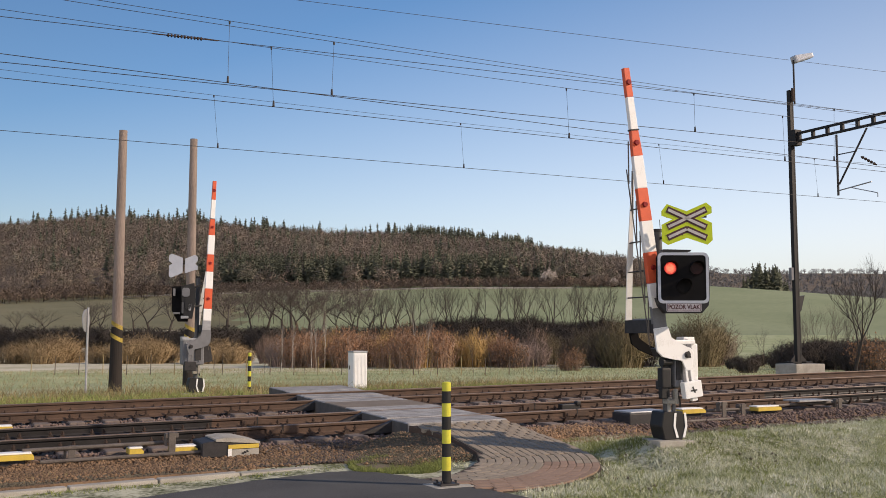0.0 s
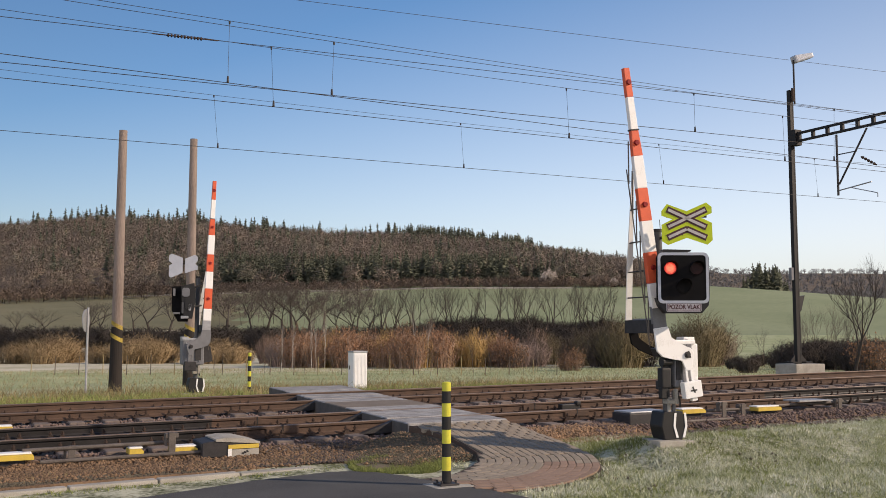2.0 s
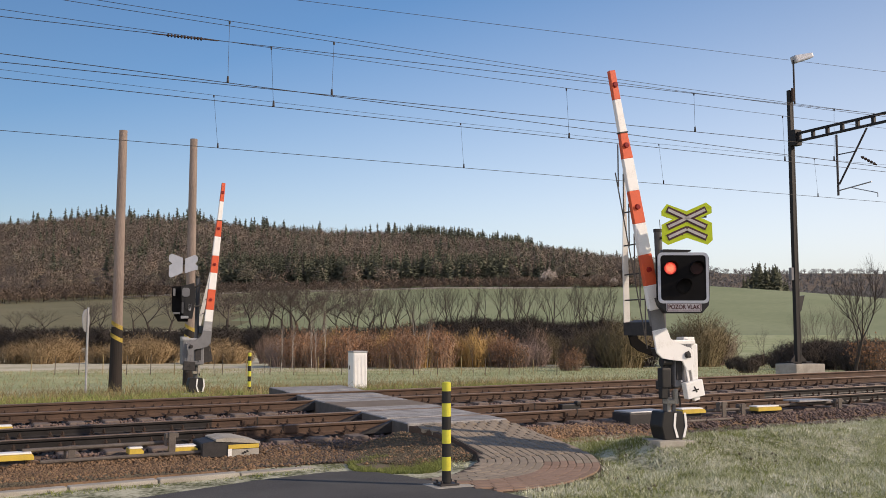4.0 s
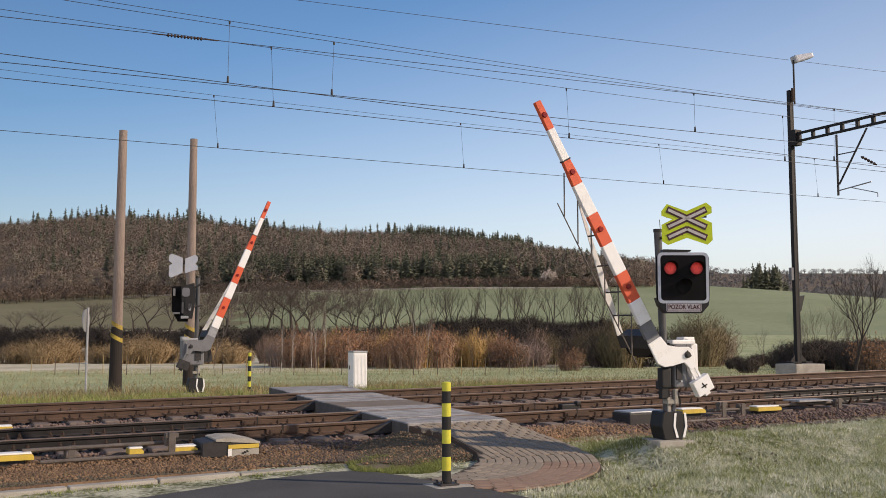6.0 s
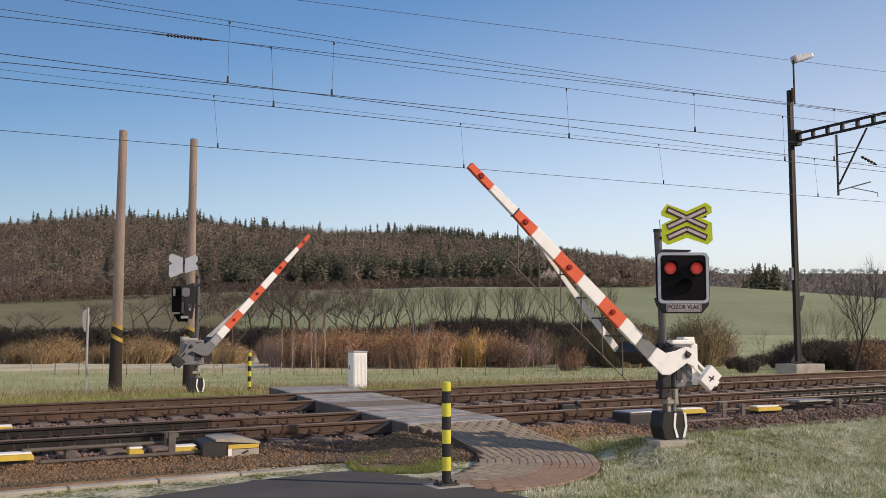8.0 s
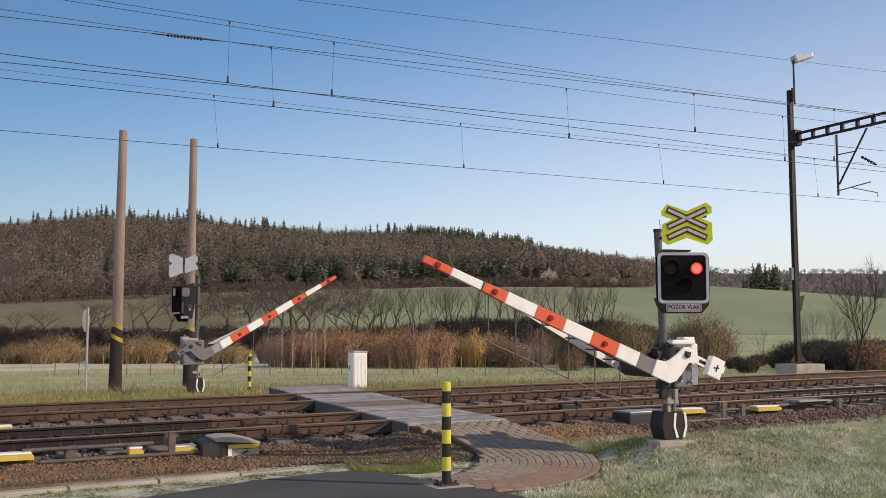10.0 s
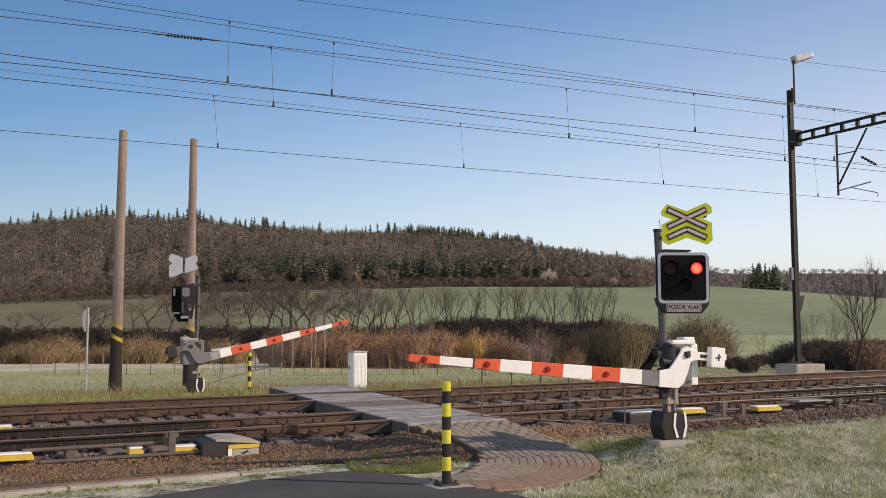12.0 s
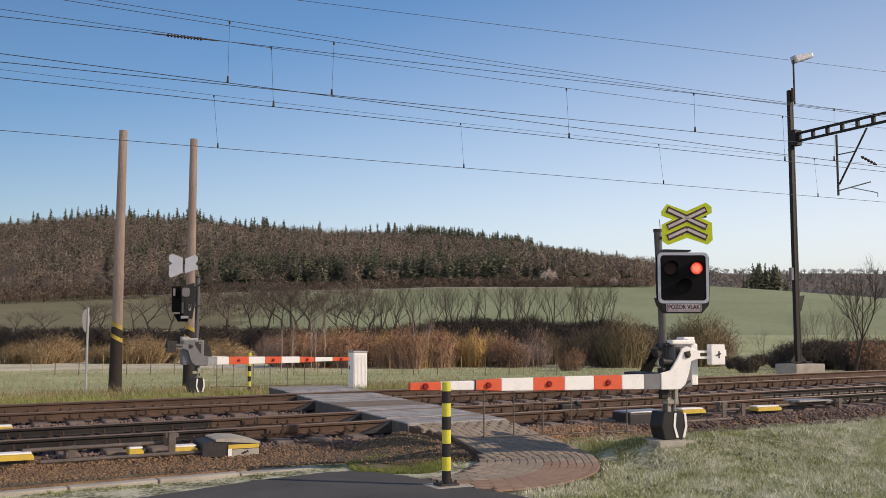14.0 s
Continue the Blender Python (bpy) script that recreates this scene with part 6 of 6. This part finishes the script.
stones(9000, (3.4, 5.9, 11.9, 13.3), bed, 0.009, 0.034, "dark_gravel", "mixed_gravel", "grey brown gravel by the footpath, darkened for the deck's shade", lambda x, y: (y > 12.1) & off_deck(x, y) & (RNG.uniform(size=len(x)) < np.interp(x, (3.4, 4.6, 5.8), (0.1, 0.7, 1))))
stones(16000, (-3, 5.9, 11.75, 12.7), bed, 0.01, 0.024, "soil", "soil_grit", "dark soil grit beside the road edging", lambda x, y: (y > 11.80 + 0.11 * (x - 0.5)) & off_deck(x, y))
stones(3500, (7.9, 10.2, 12.35, 13.5), lambda x, y: np.maximum(bed(x, y), ground_z(x, y)), 0.02, 0.045, "stone_rust", "rusty_ballast_edge", "rusty brown ballast stones at the track's foot", off_deck)
stones(15000, (9.3, 30, 12.5, 13.9), lambda x, y: np.maximum(bed(x, y), ground_z(x, y)), 0.02, 0.05, "stone_grey", "grey_ballast_edge", "grey brown ballast stones at the track's foot", off_deck)
stones(46000, (-4, 34, 13.1, 22.4), bed, 0.022, 0.048, "stone_grey", "ballast_stones", "grey brown ballast stones between the sleepers", lambda x, y: off_deck(x, y) & off_rails(x, y))

# ---- paving bricks ----
bm = B()
box(bm, (0, 0, 0), (0.198, 0.094, 0.06), 0.004)
BRICK = finish("brick", bm, M["brick"])
bm = B()
box(bm, (0, 0, 0), (0.198, 0.094, 0.06), 0.004)
BRICK_RED = finish("brick", bm, M["brick_red"])
COURSES = 17
for c in range(COURSES):
    g = (c + 0.5) / COURSES
    rad = 0.10 + 1.86 * g
    spots = [(11.35 + 0.2 * k, 1.0) for k in range(9)] if c % 2 else [(11.30, 0.5)] + [(11.45 + 0.2 * k, 1.0) for k in range(8)] + [(13.05, 0.6)]
    for y, part_len in spots:
        xx = left_edge(y) + 0.04 + (path_right(y) - left_edge(y) - 0.08) * g
        if xx < hole_edge(y) + 0.05:
            continue
        ob = new("brick", BRICK)
        ob.parent = path
        gy = (path_height(7, y + 0.08) - path_height(7, y - 0.08)) / 0.16
        ob.matrix_basis = pose(xx, y, path_height(7, y) - 0.03 + random.uniform(-0.003, 0.003), math.degrees(math.atan(gy)), 0, 0) @ pose(0, 0, 0, 0, 0, 90)
        ob.scale = (part_len, 1, 1)
    n = max(1, int(rad * -FAN_END / 0.21))
    for k in range(n):
        a = FAN_END * (k + 0.5 + (0.2 if c % 2 else 0.0)) / n
        rad = 0.10 + (fan_radius(a) - 0.12) * g
        bend = math.atan((fan_radius(a + 0.05) - fan_radius(a - 0.05)) / 0.1 * g / rad)
        if rad > fan_reach(a) - 0.02 or rad < clear_of_hole(a) + 0.04:
            continue
        x, y = PC[0] + rad * math.cos(a), PC[1] + rad * math.sin(a)
        ob = new("brick", BRICK_RED if c >= 10 and a < -0.35 else BRICK)
        ob.parent = path
        e = 0.1
        gy = (path_height(x, y + e) - path_height(x, y - e)) / (2 * e)
        gx = (path_height(x + e, y) - path_height(x - e, y)) / (2 * e)
        ob.matrix_basis = pose(x, y, path_height(x, y) - 0.03 + random.uniform(-0.0015, 0.0015), math.degrees(math.atan(gy)), -math.degrees(math.atan(gx)), 0) @ pose(0, 0, 0, 0, 0, math.degrees(a - bend) + 90)
        ob.scale = (min(1.25, rad * -FAN_END / n / 0.2), 1, 1)


# ---- what moves ----
NEAR_TURN = ((0.0, 82.4), (3.2, 82.4), (3.45, 82.1), (3.8, 80.5), (4.2, 77.5), (4.7, 73.0), (5.3, 67.5), (6.0, 61.2), (6.5, 56.5), (7.0, 51.7), (7.5, 47.1), (8.0, 42.3), (8.2, 40.5),
             (9.2, 30.6), (10.3, 19.9), (10.5, 18.0), (11.0, 13.3), (11.5, 8.8), (12.0, 5.0), (12.5, 1.4), (12.75, 0.5), (13.0, 0.2), (13.5, 0.0), (14.0, 0.0))
FAR_TURN = ((0.0, 88.0), (3.2, 88.0), (3.45, 87.7), (3.8, 86.1), (4.2, 83.4), (4.7, 79.2), (5.5, 72.0), (6.0, 67.5), (6.5, 62.7), (7.0, 58.0), (7.5, 53.2), (8.0, 48.7),
            (9.2, 37.8), (10.5, 26.3), (11.0, 21.9), (11.5, 17.75), (12.0, 13.7), (12.5, 9.67), (13.0, 6.2), (13.5, 2.6), (13.8, 0.9), (14.0, 0.0))


def turn_boom(made, s, turns):
    top, arm, pv, hung, rail, zr = made
    walk(arm, [(t, pose(*pv, 0, -s * a, 0)) for t, a in turns])
    # rods stay plumb while the boom turns, the bottom rail keeps along it
    for ob, at in hung:
        walk(ob, [(t, pose(*at, 0, s * a, 0)) for t, a in turns])
    rows = []
    for t, a in turns:
        q = radians(a)
        rows.append((t, pose(-s * 0.64 * math.sin(q), 0.075, zr + 0.64 - 0.64 * math.cos(q))))
    walk(rail, rows)


def flash(made, lit_first):
    """The added lens drum imitates flashing: its lit, fading and dark lenses in turn."""
    ob, at = made
    period = 1.0268
    a = 0 if lit_first else 180
    rows = [(0.0, pose(*at, 0, 0, a))]
    changes = sorted([0.30 + period * n for n in range(14)] + [0.855 + period * n for n in range(13)])
    for e in changes:
        first = int((e - 0.085) * 30)
        first += {10: -1, 14: 1}.get(first % 15, 0)
        for start in (first, first + 4):
            for k, turn in ((0, 0), (1, 45), (2, 90)):
                if start > first or k < 2:
                    rows.append(((start + k) / 30, pose(*at, 0, 0, a + turn)))
            if start == first:
                rows += [((start + k) / 30, pose(*at, 0, 0, a + 90)) for k in (2, 3)]
            a += 90
        rows.append(((first + 7) / 30, pose(*at, 0, 0, a)))
    rows.append((14.0, pose(*at, 0, 0, a)))
    walk(ob, rows)


def motions():
    turn_boom(NEAR, -1, NEAR_TURN)
    turn_boom(FAR, 1, FAR_TURN)
    flash(LAMPS[0], True)
    flash(LAMPS[1], False)


motions()
